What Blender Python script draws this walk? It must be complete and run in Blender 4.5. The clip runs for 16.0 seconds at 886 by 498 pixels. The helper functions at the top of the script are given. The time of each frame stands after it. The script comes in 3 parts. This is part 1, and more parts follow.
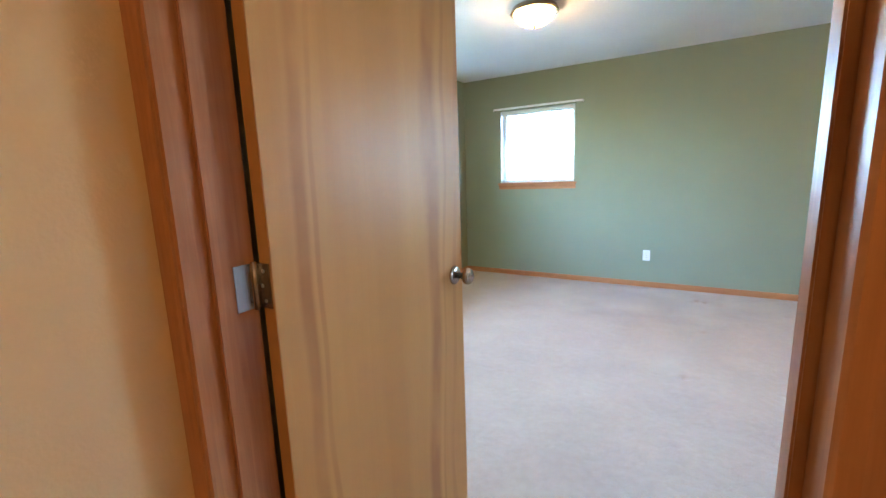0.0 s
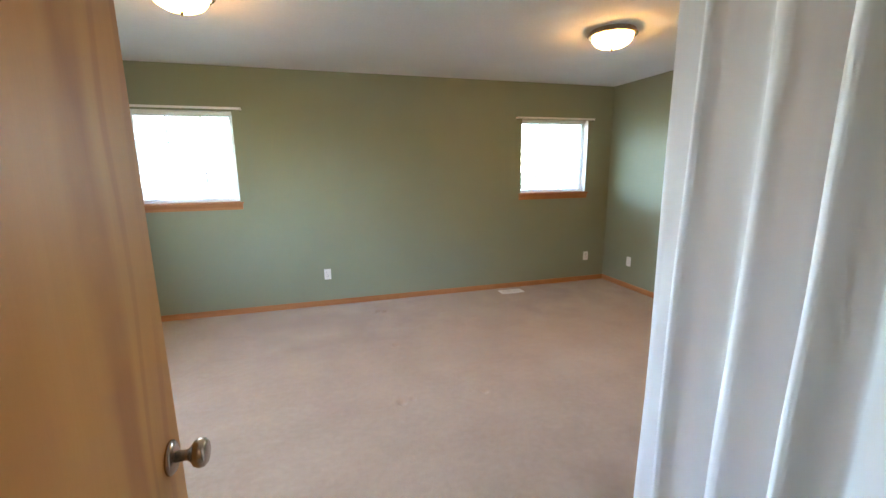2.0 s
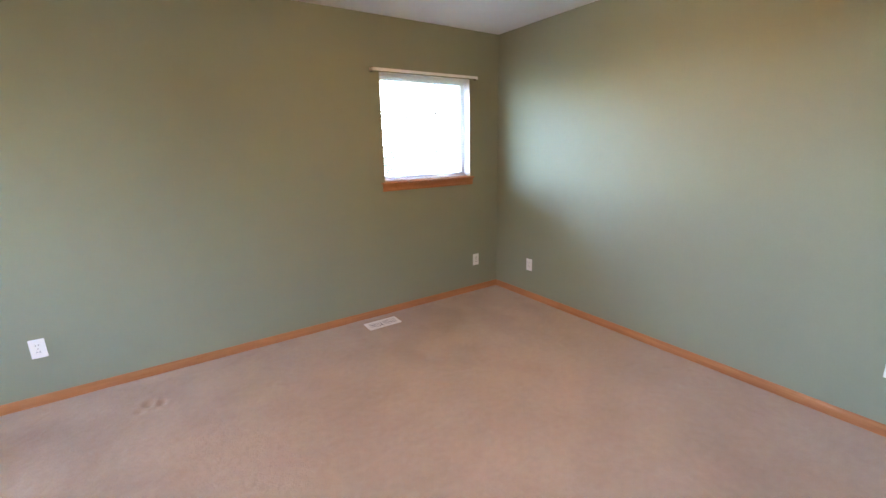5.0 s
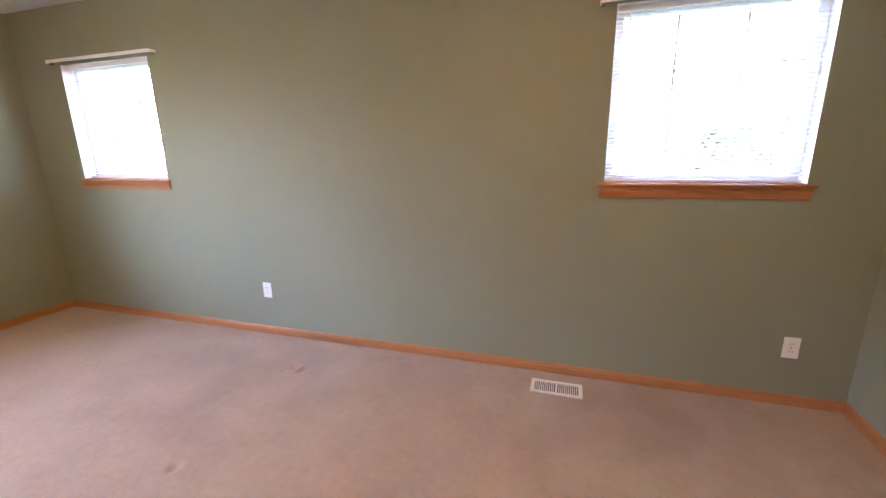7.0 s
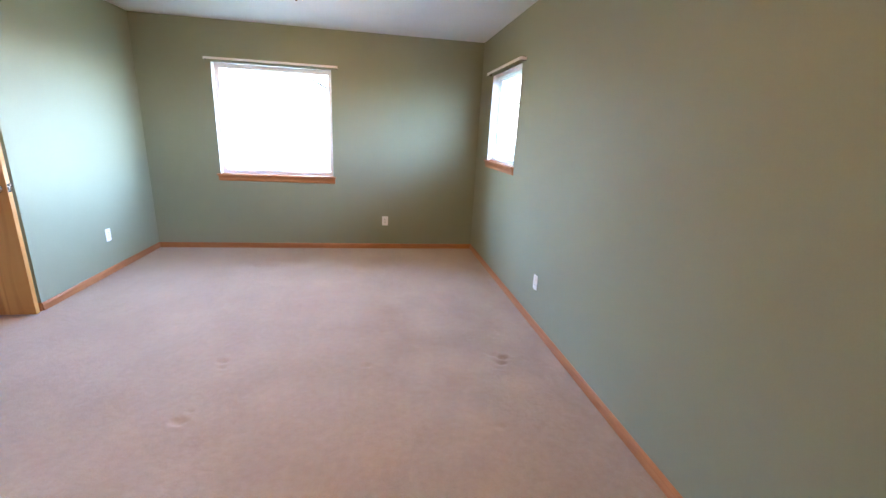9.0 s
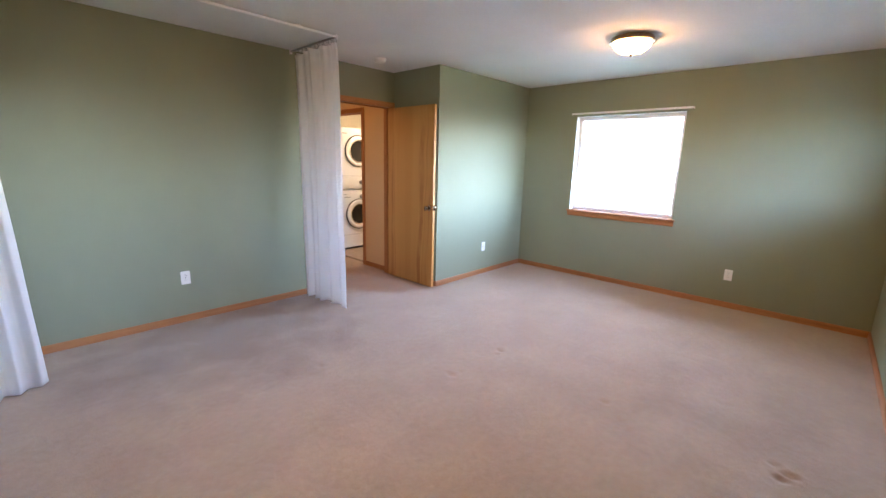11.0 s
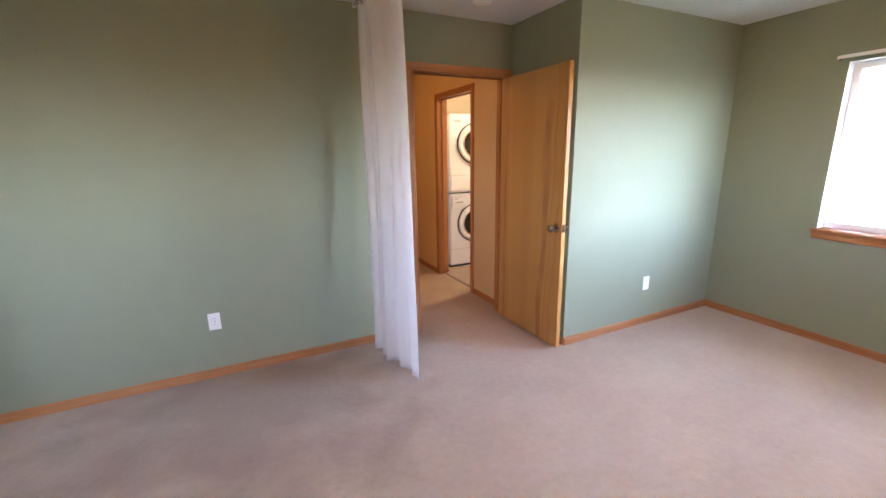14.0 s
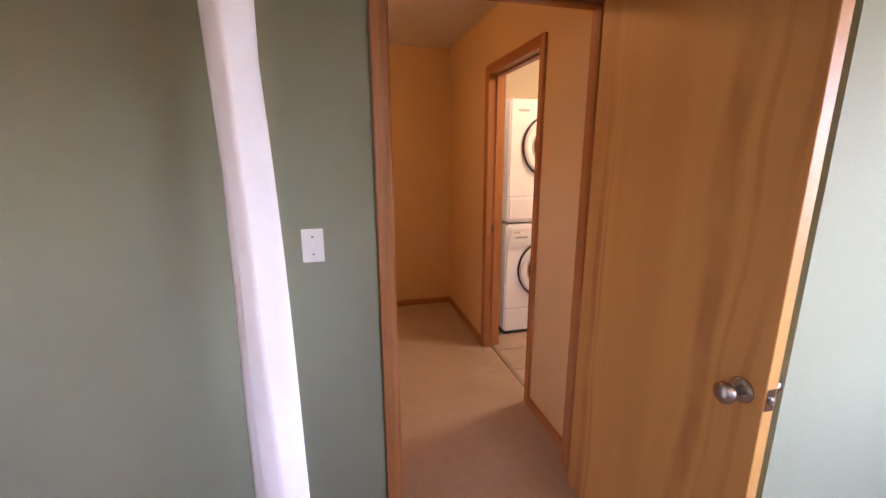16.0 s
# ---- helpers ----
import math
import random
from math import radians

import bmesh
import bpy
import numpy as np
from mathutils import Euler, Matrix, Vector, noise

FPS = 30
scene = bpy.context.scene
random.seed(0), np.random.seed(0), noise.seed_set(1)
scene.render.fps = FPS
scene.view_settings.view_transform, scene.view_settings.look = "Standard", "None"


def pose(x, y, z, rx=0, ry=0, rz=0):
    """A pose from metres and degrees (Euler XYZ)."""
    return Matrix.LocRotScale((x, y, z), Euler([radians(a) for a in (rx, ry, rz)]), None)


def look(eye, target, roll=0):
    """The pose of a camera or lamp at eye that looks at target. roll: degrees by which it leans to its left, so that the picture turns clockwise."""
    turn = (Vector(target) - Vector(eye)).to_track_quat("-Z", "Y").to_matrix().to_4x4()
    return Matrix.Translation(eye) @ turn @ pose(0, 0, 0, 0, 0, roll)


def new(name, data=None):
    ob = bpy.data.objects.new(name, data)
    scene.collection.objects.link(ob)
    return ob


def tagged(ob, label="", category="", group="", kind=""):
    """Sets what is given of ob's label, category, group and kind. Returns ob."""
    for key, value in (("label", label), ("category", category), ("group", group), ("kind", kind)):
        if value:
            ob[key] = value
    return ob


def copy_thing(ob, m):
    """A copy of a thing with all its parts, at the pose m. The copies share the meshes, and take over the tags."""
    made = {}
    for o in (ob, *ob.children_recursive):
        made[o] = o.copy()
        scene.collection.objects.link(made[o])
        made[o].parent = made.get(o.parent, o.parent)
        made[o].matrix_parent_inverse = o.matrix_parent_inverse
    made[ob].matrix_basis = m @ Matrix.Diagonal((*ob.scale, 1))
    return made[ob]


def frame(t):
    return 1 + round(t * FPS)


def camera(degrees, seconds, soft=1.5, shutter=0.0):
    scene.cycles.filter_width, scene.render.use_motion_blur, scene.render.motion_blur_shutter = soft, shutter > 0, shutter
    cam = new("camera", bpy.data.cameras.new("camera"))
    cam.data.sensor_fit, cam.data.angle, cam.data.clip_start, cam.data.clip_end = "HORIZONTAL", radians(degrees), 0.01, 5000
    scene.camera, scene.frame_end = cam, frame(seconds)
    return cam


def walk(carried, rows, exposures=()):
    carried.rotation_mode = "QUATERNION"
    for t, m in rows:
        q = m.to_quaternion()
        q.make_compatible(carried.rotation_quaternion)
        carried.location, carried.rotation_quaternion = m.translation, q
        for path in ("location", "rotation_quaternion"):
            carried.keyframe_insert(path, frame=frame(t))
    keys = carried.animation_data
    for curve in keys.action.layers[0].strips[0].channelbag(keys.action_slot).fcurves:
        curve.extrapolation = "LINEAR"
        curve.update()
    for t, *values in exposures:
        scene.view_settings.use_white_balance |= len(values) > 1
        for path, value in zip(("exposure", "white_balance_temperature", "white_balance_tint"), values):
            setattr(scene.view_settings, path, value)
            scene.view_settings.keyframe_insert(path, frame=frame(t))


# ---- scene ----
cam = camera(94.4, 16.0)
PATH = [
    (0, (-3.187, -4.905, 1.256), (-4.197, -3.213, 0.915), -1.9),
    (0.5, (-3.317, -4.838, 1.280), (-3.875, -2.937, 1.005), -0.9),
    (1, (-3.431, -4.747, 1.442), (-3.402, -2.777, 1.098), -1.0),
    (1.5, (-3.476, -4.630, 1.469), (-3.141, -2.688, 1.127), -0.2),
    (2, (-3.552, -4.526, 1.469), (-2.997, -2.643, 1.085), -0.6),
    (2.5, (-3.576, -4.388, 1.498), (-2.887, -2.558, 1.077), -1.2),
    (3, (-3.554, -4.159, 1.466), (-2.763, -2.361, 1.087), -0.8),
    (3.5, (-3.477, -3.916, 1.483), (-2.467, -2.249, 1.035), -0.4),
    (3.7, (-3.42, -3.813, 1.506), (-2.292, -2.231, 1.032), -1.1),
    (6, (-2.031, -2.708, 1.412), (-1.197, -0.972, 0.873), -2.4),
    (6.5, (-1.649, -2.524, 1.424), (-1.491, -0.596, 0.917), -1.0),
    (7, (-1.395, -2.383, 1.365), (-1.981, -0.532, 0.885), -1.0),
    (7.5, (-1.115, -2.171, 1.38), (-2.268, -0.588, 0.975), -1.4),
    (8, (-0.857, -1.9, 1.388), (-2.39, -0.705, 0.918), 0.7),
    (10.5, (-0.654, -0.49, 1.463), (-2.35, -1.452, 1.019), 2.7),
    (11, (-0.626, -0.458, 1.448), (-2.057, -1.79, 1.027), 1.5),
    (11.5, (-0.607, -0.459, 1.458), (-1.751, -2.045, 1.037), 0.7),
    (12, (-0.622, -0.476, 1.449), (-1.516, -2.213, 1.02), -0.4),
    (12.5, (-0.753, -0.652, 1.445), (-1.542, -2.433, 0.989), -2.0),
    (13, (-1.073, -0.906, 1.463), (-1.899, -2.665, 0.99), -2.1),
    (13.5, (-1.471, -1.138, 1.466), (-2.247, -2.917, 0.984), 0.5),
    (14, (-1.855, -1.466, 1.475), (-2.715, -3.21, 1.01), -0.9),
    (14.5, (-2.21, -1.781, 1.468), (-2.934, -3.574, 0.955), 1.4),
    (15, (-2.491, -2.165, 1.468), (-3.177, -3.988, 1.012), -0.2),
    (15.5, (-2.77, -2.551, 1.467), (-3.25, -4.437, 1.006), 1.7),
    (16, (-2.913, -2.988, 1.505), (-3.387, -4.877, 1.052), -0.2),
]
walk(cam, [(t, look(eye, target, roll)) for t, eye, target, roll in PATH],
     [(0.0, 6.1, 5400, 0), (0.7, 5.9, 5900, 4), (1.0, 5.7, 6150, 6), (1.5, 5.58, 6800, 5), (2.5, 5.5, 6750, 8), (3.7, 5.55, 6650, 11), (6.0, 5.95, 6400, 23), (7.0, 5.92, 6550, 28), (7.5, 5.92, 6050, 20), (8.0, 5.92, 5950, 18), (10.5, 5.65, 6300, 18), (14.0, 5.75, 6650, 22), (15.0, 5.8, 6800, 27), (16.0, 5.6, 7050, 38)])

# ---- light ----
world = bpy.data.worlds.new("sky")
scene.world = world
world.use_nodes = True
_nt = world.node_tree
_sky = _nt.nodes.new("ShaderNodeTexSky")
_sky.sky_type = "NISHITA"
_sky.sun_disc = False
_sky.sun_elevation, _sky.sun_rotation = radians(52), radians(180)
_sky.dust_density, _sky.air_density, _sky.ozone_density = 0.2, 1.1, 4.0
_tone = _nt.nodes.new("ShaderNodeMix")
_tone.data_type, _tone.blend_type = "RGBA", "MULTIPLY"
_tone.inputs[0].default_value, _tone.inputs[7].default_value = 1.0, (0.96, 0.97, 1.04, 1)
_nt.links.new(_sky.outputs[0], _tone.inputs[6])
_veil = _nt.nodes.new("ShaderNodeMix")          # thin even cloud over the clear sky
_veil.data_type = "RGBA"
_veil.inputs[0].default_value, _veil.inputs[7].default_value = 0.55, (2.5, 3.3, 4.4, 1)
_nt.links.new(_tone.outputs[2], _veil.inputs[6])
_nt.links.new(_veil.outputs[2], _nt.nodes["Background"].inputs[0])
_nt.nodes["Background"].inputs[1].default_value = 0.15

sun = new("sun", bpy.data.lights.new("sun", "SUN"))
sun.data.energy, sun.data.angle, sun.data.color = 0.5, radians(15), (1.0, 0.96, 0.9)
sun.matrix_world = look((0, -20, 25), (0, 0, 0))

BULB = 1.9        # glow of the ceiling lamps' glass bowls
HALL_BULB = 0.8

# ---- plan (metres) ----
XE, XW, YS, YB, XC, H = 0.01, -5.725, -4.428, -3.674, -3.965, 2.44     # west wall, door wall, bump-out face, bump-out side, ceiling
T = 0.115                                                  # inner wall thickness
D0, D1, DH = -3.908, -3.092, 2.045                          # bedroom door opening between jambs
L0, L1, LH = -5.825, -5.08, 2.035                          # laundry opening along the hall
YH = -6.905                                                # end of the hall
W1 = (-5.225, -4.325, 1.165, 2.03)
W2 = (-1.235, -0.335, 1.165, 2.03)
W3 = (-2.94, -1.71, 0.865, 2.03)


# ---- materials ----
def material(name, base, rough=0.6, metal=0.0):
    m = bpy.data.materials.new(name)
    m.use_nodes = True
    b = m.node_tree.nodes["Principled BSDF"]
    b.inputs["Base Color"].default_value = (*base, 1)
    b.inputs["Roughness"].default_value = rough
    b.inputs["Metallic"].default_value = metal
    return m, m.node_tree, b


def surface(name, a, b_, rough=0.6, metal=0.0, big=1.5, fine=60.0, relief=0.1, depth=0.002, stretch=(1, 1, 1), amount=0.6, rough_var=0.08, gloss=0.5):
    """Two base colours mixed at two scales, with fine relief; scales are repeats per metre."""
    m, nt, p = material(name, a, rough, metal)
    n, l = nt.nodes, nt.links
    tc = n.new("ShaderNodeTexCoord")
    mp = n.new("ShaderNodeMapping")
    mp.inputs["Scale"].default_value = stretch
    l.new(tc.outputs["Object"], mp.inputs[0])
    n1, n2 = n.new("ShaderNodeTexNoise"), n.new("ShaderNodeTexNoise")
    n1.inputs["Scale"].default_value, n1.inputs["Detail"].default_value = big, 4
    n2.inputs["Scale"].default_value, n2.inputs["Detail"].default_value = fine, 3
    l.new(mp.outputs[0], n1.inputs["Vector"])
    l.new(mp.outputs[0], n2.inputs["Vector"])
    add = n.new("ShaderNodeMath")
    add.operation = "MULTIPLY_ADD"
    l.new(n2.outputs[0], add.inputs[0])
    add.inputs[1].default_value = amount
    l.new(n1.outputs[0], add.inputs[2])
    ramp = n.new("ShaderNodeMapRange")
    ramp.inputs["From Min"].default_value = 0.35 + amount * 0.35
    ramp.inputs["From Max"].default_value = 0.65 + amount * 0.65
    l.new(add.outputs[0], ramp.inputs[0])
    mix = n.new("ShaderNodeMix")
    mix.data_type = "RGBA"
    mix.inputs[6].default_value, mix.inputs[7].default_value = (*a, 1), (*b_, 1)
    l.new(ramp.outputs[0], mix.inputs[0])
    l.new(mix.outputs[2], p.inputs["Base Color"])
    rr = n.new("ShaderNodeMapRange")
    rr.inputs["To Min"].default_value, rr.inputs["To Max"].default_value = rough - rough_var, rough + rough_var
    l.new(n1.outputs[0], rr.inputs[0])
    l.new(rr.outputs[0], p.inputs["Roughness"])
    bump = n.new("ShaderNodeBump")
    bump.inputs["Strength"].default_value, bump.inputs["Distance"].default_value = relief, depth
    l.new(n2.outputs[0], bump.inputs["Height"])
    l.new(bump.outputs[0], p.inputs["Normal"])
    p.inputs["Specular IOR Level"].default_value = gloss
    return m


def oak(name, light, dark, axis, rough=0.42, across=9.0, fine=0.42, pore=0.14):
    """Stained wood; the grain runs along axis 0, 1 or 2 of the object."""
    m, nt, p = material(name, light, rough)
    n, l = nt.nodes, nt.links
    tc, mp = n.new("ShaderNodeTexCoord"), n.new("ShaderNodeMapping")
    s = [across] * 3
    s[axis] = 0.05 * across
    mp.inputs["Scale"].default_value = s
    l.new(tc.outputs["Object"], mp.inputs[0])
    broad, grain, pores = n.new("ShaderNodeTexNoise"), n.new("ShaderNodeTexNoise"), n.new("ShaderNodeTexNoise")
    for t, sc, d, w in ((broad, 0.8, 3, 0.6), (grain, 7.0, 6, 1.2), (pores, 38.0, 2, 0.0)):
        t.inputs["Scale"].default_value, t.inputs["Detail"].default_value, t.inputs["Distortion"].default_value = sc, d, w
        l.new(mp.outputs[0], t.inputs["Vector"])
    a1, a2 = n.new("ShaderNodeMath"), n.new("ShaderNodeMath")
    a1.operation = a2.operation = "MULTIPLY_ADD"
    l.new(grain.outputs[0], a1.inputs[0])
    a1.inputs[1].default_value = fine
    l.new(broad.outputs[0], a1.inputs[2])
    l.new(pores.outputs[0], a2.inputs[0])
    a2.inputs[1].default_value = pore
    l.new(a1.outputs[0], a2.inputs[2])
    r = n.new("ShaderNodeMapRange")
    r.inputs["From Min"].default_value, r.inputs["From Max"].default_value = 0.42 + 0.4 * (fine + pore), 0.62 + 0.68 * (fine + pore)
    l.new(a2.outputs[0], r.inputs[0])
    mix = n.new("ShaderNodeMix")
    mix.data_type = "RGBA"
    mix.inputs[6].default_value, mix.inputs[7].default_value = (*light, 1), (*dark, 1)
    l.new(r.outputs[0], mix.inputs[0])
    l.new(mix.outputs[2], p.inputs["Base Color"])
    bump = n.new("ShaderNodeBump")
    bump.inputs["Strength"].default_value, bump.inputs["Distance"].default_value = 0.12, 0.001
    l.new(pores.outputs[0], bump.inputs["Height"])
    l.new(bump.outputs[0], p.inputs["Normal"])
    p.inputs["Specular IOR Level"].default_value = 0.35
    return m


M_GREEN = surface("sage_paint", (0.240, 0.268, 0.184), (0.262, 0.290, 0.202), 0.58, big=0.9, fine=140, relief=0.22, depth=0.0025, amount=0.3, gloss=0.22)
M_YELLOW = surface("cream_paint", (0.66, 0.48, 0.25), (0.70, 0.51, 0.28), 0.6, big=0.9, fine=140, relief=0.2, depth=0.0025, amount=0.3, gloss=0.22)
M_PALE = surface("pale_cream_paint", (0.72, 0.64, 0.48), (0.76, 0.68, 0.52), 0.6, big=0.9, fine=140, relief=0.2, depth=0.0025, amount=0.3, gloss=0.22)
M_CEIL = surface("ceiling_paint", (0.70, 0.70, 0.69), (0.78, 0.78, 0.77), 0.85, big=1.2, fine=55, relief=0.35, depth=0.004, amount=0.5)
M_WHITE = surface("white_paint", (0.78, 0.78, 0.78), (0.83, 0.83, 0.82), 0.5, big=2, fine=120, relief=0.08)
M_VINYL = surface("white_vinyl", (0.80, 0.80, 0.80), (0.84, 0.84, 0.84), 0.35, big=3, fine=90, relief=0.03)
M_PLATE = surface("white_plastic", (0.80, 0.79, 0.76), (0.84, 0.83, 0.80), 0.3, big=6, fine=90, relief=0.02)
M_SLOT = material("dark_slot", (0.03, 0.03, 0.03), 0.6)[0]
M_ENAMEL = surface("white_enamel", (0.82, 0.82, 0.82), (0.86, 0.86, 0.85), 0.22, big=2, fine=80, relief=0.01)
M_GREYPL = surface("grey_plastic", (0.33, 0.33, 0.34), (0.4, 0.4, 0.4), 0.35, big=4, fine=90, relief=0.02)
M_CHROME = material("chrome", (0.75, 0.74, 0.72), 0.12, 1.0)[0]
M_DARKGLASS = material("dark_glass", (0.02, 0.018, 0.016), 0.06)[0]
M_NICKEL = surface("satin_nickel", (0.42, 0.38, 0.34), (0.35, 0.31, 0.28), 0.24, 1.0, big=12, fine=300, relief=0.02)
M_BRONZE = surface("brushed_bronze", (0.58, 0.42, 0.29), (0.44, 0.31, 0.21), 0.26, 1.0, big=10, fine=260, relief=0.03)
M_HOOK = material("dark_hook", (0.10, 0.09, 0.08), 0.4, 0.8)[0]
M_OAK_Z = oak("oak_upright", (0.45, 0.196, 0.070), (0.28, 0.106, 0.034), 2)
M_OAK_X = oak("oak_along_x", (0.45, 0.196, 0.070), (0.28, 0.106, 0.034), 0)
M_OAK_Y = oak("oak_along_y", (0.45, 0.196, 0.070), (0.28, 0.106, 0.034), 1)


def veneer():
    """Plain-sliced door veneer: quiet grain, with a few long darker flames that run up the leaf."""
    m = oak("door_veneer", (0.55, 0.298, 0.094), (0.485, 0.245, 0.072), 2, 0.42, 5.0, 0.16, 0.06)
    n, l = m.node_tree.nodes, m.node_tree.links
    p = n["Principled BSDF"]
    colour = p.inputs["Base Color"].links[0].from_socket
    tc, sep = n.new("ShaderNodeTexCoord"), n.new("ShaderNodeSeparateXYZ")
    l.new(tc.outputs["Object"], sep.inputs[0])
    mp, wob, brk = n.new("ShaderNodeMapping"), n.new("ShaderNodeTexNoise"), n.new("ShaderNodeTexNoise")
    mp.inputs["Scale"].default_value = (2.2, 2.2, 0.9)
    l.new(tc.outputs["Object"], mp.inputs[0])
    for t, sc, d in ((wob, 1.0, 2), (brk, 2.6, 3)):
        t.inputs["Scale"].default_value, t.inputs["Detail"].default_value = sc, d
        l.new(mp.outputs[0], t.inputs["Vector"])
    x = n.new("ShaderNodeMath")
    x.operation = "MULTIPLY_ADD"
    l.new(wob.outputs[0], x.inputs[0])
    x.inputs[1].default_value = 0.22
    l.new(sep.outputs[0], x.inputs[2])
    for at, half, strength in ((0.20, 0.030, 0.75), (0.245, 0.012, 0.5), (0.69, 0.050, 0.85), (0.76, 0.012, 0.5), (0.84, 0.02, 0.5)):
        off, gap, edge, k, mix = n.new("ShaderNodeMath"), n.new("ShaderNodeMath"), n.new("ShaderNodeMapRange"), n.new("ShaderNodeMath"), n.new("ShaderNodeMix")
        off.operation, gap.operation, k.operation = "SUBTRACT", "ABSOLUTE", "MULTIPLY"
        l.new(x.outputs[0], off.inputs[0])
        off.inputs[1].default_value = at
        l.new(off.outputs[0], gap.inputs[0])
        l.new(gap.outputs[0], edge.inputs[0])
        edge.interpolation_type = "SMOOTHSTEP"
        edge.inputs["From Min"].default_value, edge.inputs["From Max"].default_value = half, half * 0.35
        l.new(edge.outputs[0], k.inputs[0])
        fade = n.new("ShaderNodeMapRange")
        fade.inputs["From Min"].default_value, fade.inputs["From Max"].default_value = 0.34, 0.60
        fade.inputs["To Max"].default_value = strength
        l.new(brk.outputs[0], fade.inputs[0])
        l.new(fade.outputs[0], k.inputs[1])
        mix.data_type = "RGBA"
        l.new(k.outputs[0], mix.inputs[0])
        l.new(colour, mix.inputs[6])
        mix.inputs[7].default_value = (0.35, 0.150, 0.044, 1)
        colour = mix.outputs[2]
    l.new(colour, p.inputs["Base Color"])
    return m


M_DOOR = veneer()
M_TILE = surface("vinyl_tile", (0.40, 0.31, 0.24), (0.29, 0.22, 0.17), 0.4, big=5, fine=60, relief=0.05)
M_GROUT = surface("tile_joint", (0.25, 0.21, 0.17), (0.3, 0.25, 0.2), 0.8, big=5, fine=90, relief=0.1)


def carpet():
    m, nt, p = material("cut_pile_carpet", (0.4, 0.3, 0.24), 0.95)
    n, l = nt.nodes, nt.links
    p.inputs["Specular IOR Level"].default_value = 0.1
    p.inputs["Sheen Weight"].default_value = 0.25
    p.inputs["Sheen Roughness"].default_value = 0.6
    tc = n.new("ShaderNodeTexCoord")
    sizes = ((0.8, 4, 0.3), (3.2, 5, 0.3), (26.0, 3, 0.3), (230.0, 2, 0.0))
    tex = []
    for sc, d, w in sizes:
        t = n.new("ShaderNodeTexNoise")
        t.inputs["Scale"].default_value, t.inputs["Detail"].default_value, t.inputs["Distortion"].default_value = sc, d, w
        l.new(tc.outputs["Object"], t.inputs["Vector"])
        tex.append(t)
    last = None
    for t, k in zip(tex, (0.30, 0.26, 0.22, 0.36)):
        a = n.new("ShaderNodeMath")
        a.operation = "MULTIPLY_ADD"
        l.new(t.outputs[0], a.inputs[0])
        a.inputs[1].default_value = k
        if last:
            l.new(last.outputs[0], a.inputs[2])
        else:
            a.inputs[2].default_value = 0.0
        last = a
    r = n.new("ShaderNodeMapRange")
    r.inputs["From Min"].default_value, r.inputs["From Max"].default_value = 0.32, 0.82
    l.new(last.outputs[0], r.inputs[0])
    mix = n.new("ShaderNodeMix")
    mix.data_type = "RGBA"
    mix.inputs[6].default_value, mix.inputs[7].default_value = (0.290, 0.214, 0.152, 1), (0.490, 0.386, 0.284, 1)
    l.new(r.outputs[0], mix.inputs[0])
    colour = mix.outputs[2]
    # The first patch joins a stain with painted shade of the curtained corner.
    for place, size, dirt_shade in (((-1.75, -3.95, 0), 0.95, 0.55), ((-3.25, -0.5, 0), 0.6, 0.22), ((-0.9, -0.35, 0), 0.55, 0.35)):
        far = n.new("ShaderNodeVectorMath")
        far.operation = "DISTANCE"
        l.new(tc.outputs["Object"], far.inputs[0])
        far.inputs[1].default_value = place
        edge = n.new("ShaderNodeMath")
        edge.operation = "MULTIPLY_ADD"
        l.new(tex[1].outputs[0], edge.inputs[0])
        edge.inputs[1].default_value = 1.3
        l.new(far.outputs["Value"], edge.inputs[2])
        soil_shade = n.new("ShaderNodeMapRange")
        soil_shade.inputs["From Min"].default_value, soil_shade.inputs["From Max"].default_value = size + 0.1, size + 0.85
        soil_shade.inputs["To Min"].default_value, soil_shade.inputs["To Max"].default_value = dirt_shade, 0.0
        l.new(edge.outputs[0], soil_shade.inputs[0])
        worn = n.new("ShaderNodeMix")
        worn.data_type = "RGBA"
        l.new(soil_shade.outputs[0], worn.inputs[0])
        l.new(colour, worn.inputs[6])
        worn.inputs[7].default_value = (0.19, 0.135, 0.095, 1)
        colour = worn.outputs[2]
    l.new(colour, p.inputs["Base Color"])
    b1, b2 = n.new("ShaderNodeBump"), n.new("ShaderNodeBump")
    b1.inputs["Strength"].default_value, b1.inputs["Distance"].default_value = 0.5, 0.006
    b2.inputs["Strength"].default_value, b2.inputs["Distance"].default_value = 0.5, 0.008
    l.new(tex[3].outputs[0], b1.inputs["Height"])
    l.new(tex[2].outputs[0], b2.inputs["Height"])
    l.new(b2.outputs[0], b1.inputs["Normal"])
    l.new(b1.outputs[0], p.inputs["Normal"])
    return m


def cloth():
    m, nt, p = material("white_curtain_cloth", (0.89, 0.89, 0.89), 0.85)
    n, l = nt.nodes, nt.links
    tc, w = n.new("ShaderNodeTexCoord"), n.new("ShaderNodeTexNoise")
    w.inputs["Scale"].default_value = 350
    l.new(tc.outputs["Object"], w.inputs["Vector"])
    bump = n.new("ShaderNodeBump")
    bump.inputs["Strength"].default_value, bump.inputs["Distance"].default_value = 0.15, 0.001
    l.new(w.outputs[0], bump.inputs["Height"])
    l.new(bump.outputs[0], p.inputs["Normal"])
    tr, mx = n.new("ShaderNodeBsdfTranslucent"), n.new("ShaderNodeMixShader")
    tr.inputs[0].default_value = (0.89, 0.89, 0.89, 1)
    mx.inputs[0].default_value = 0.5
    l.new(p.outputs[0], mx.inputs[1])
    l.new(tr.outputs[0], mx.inputs[2])
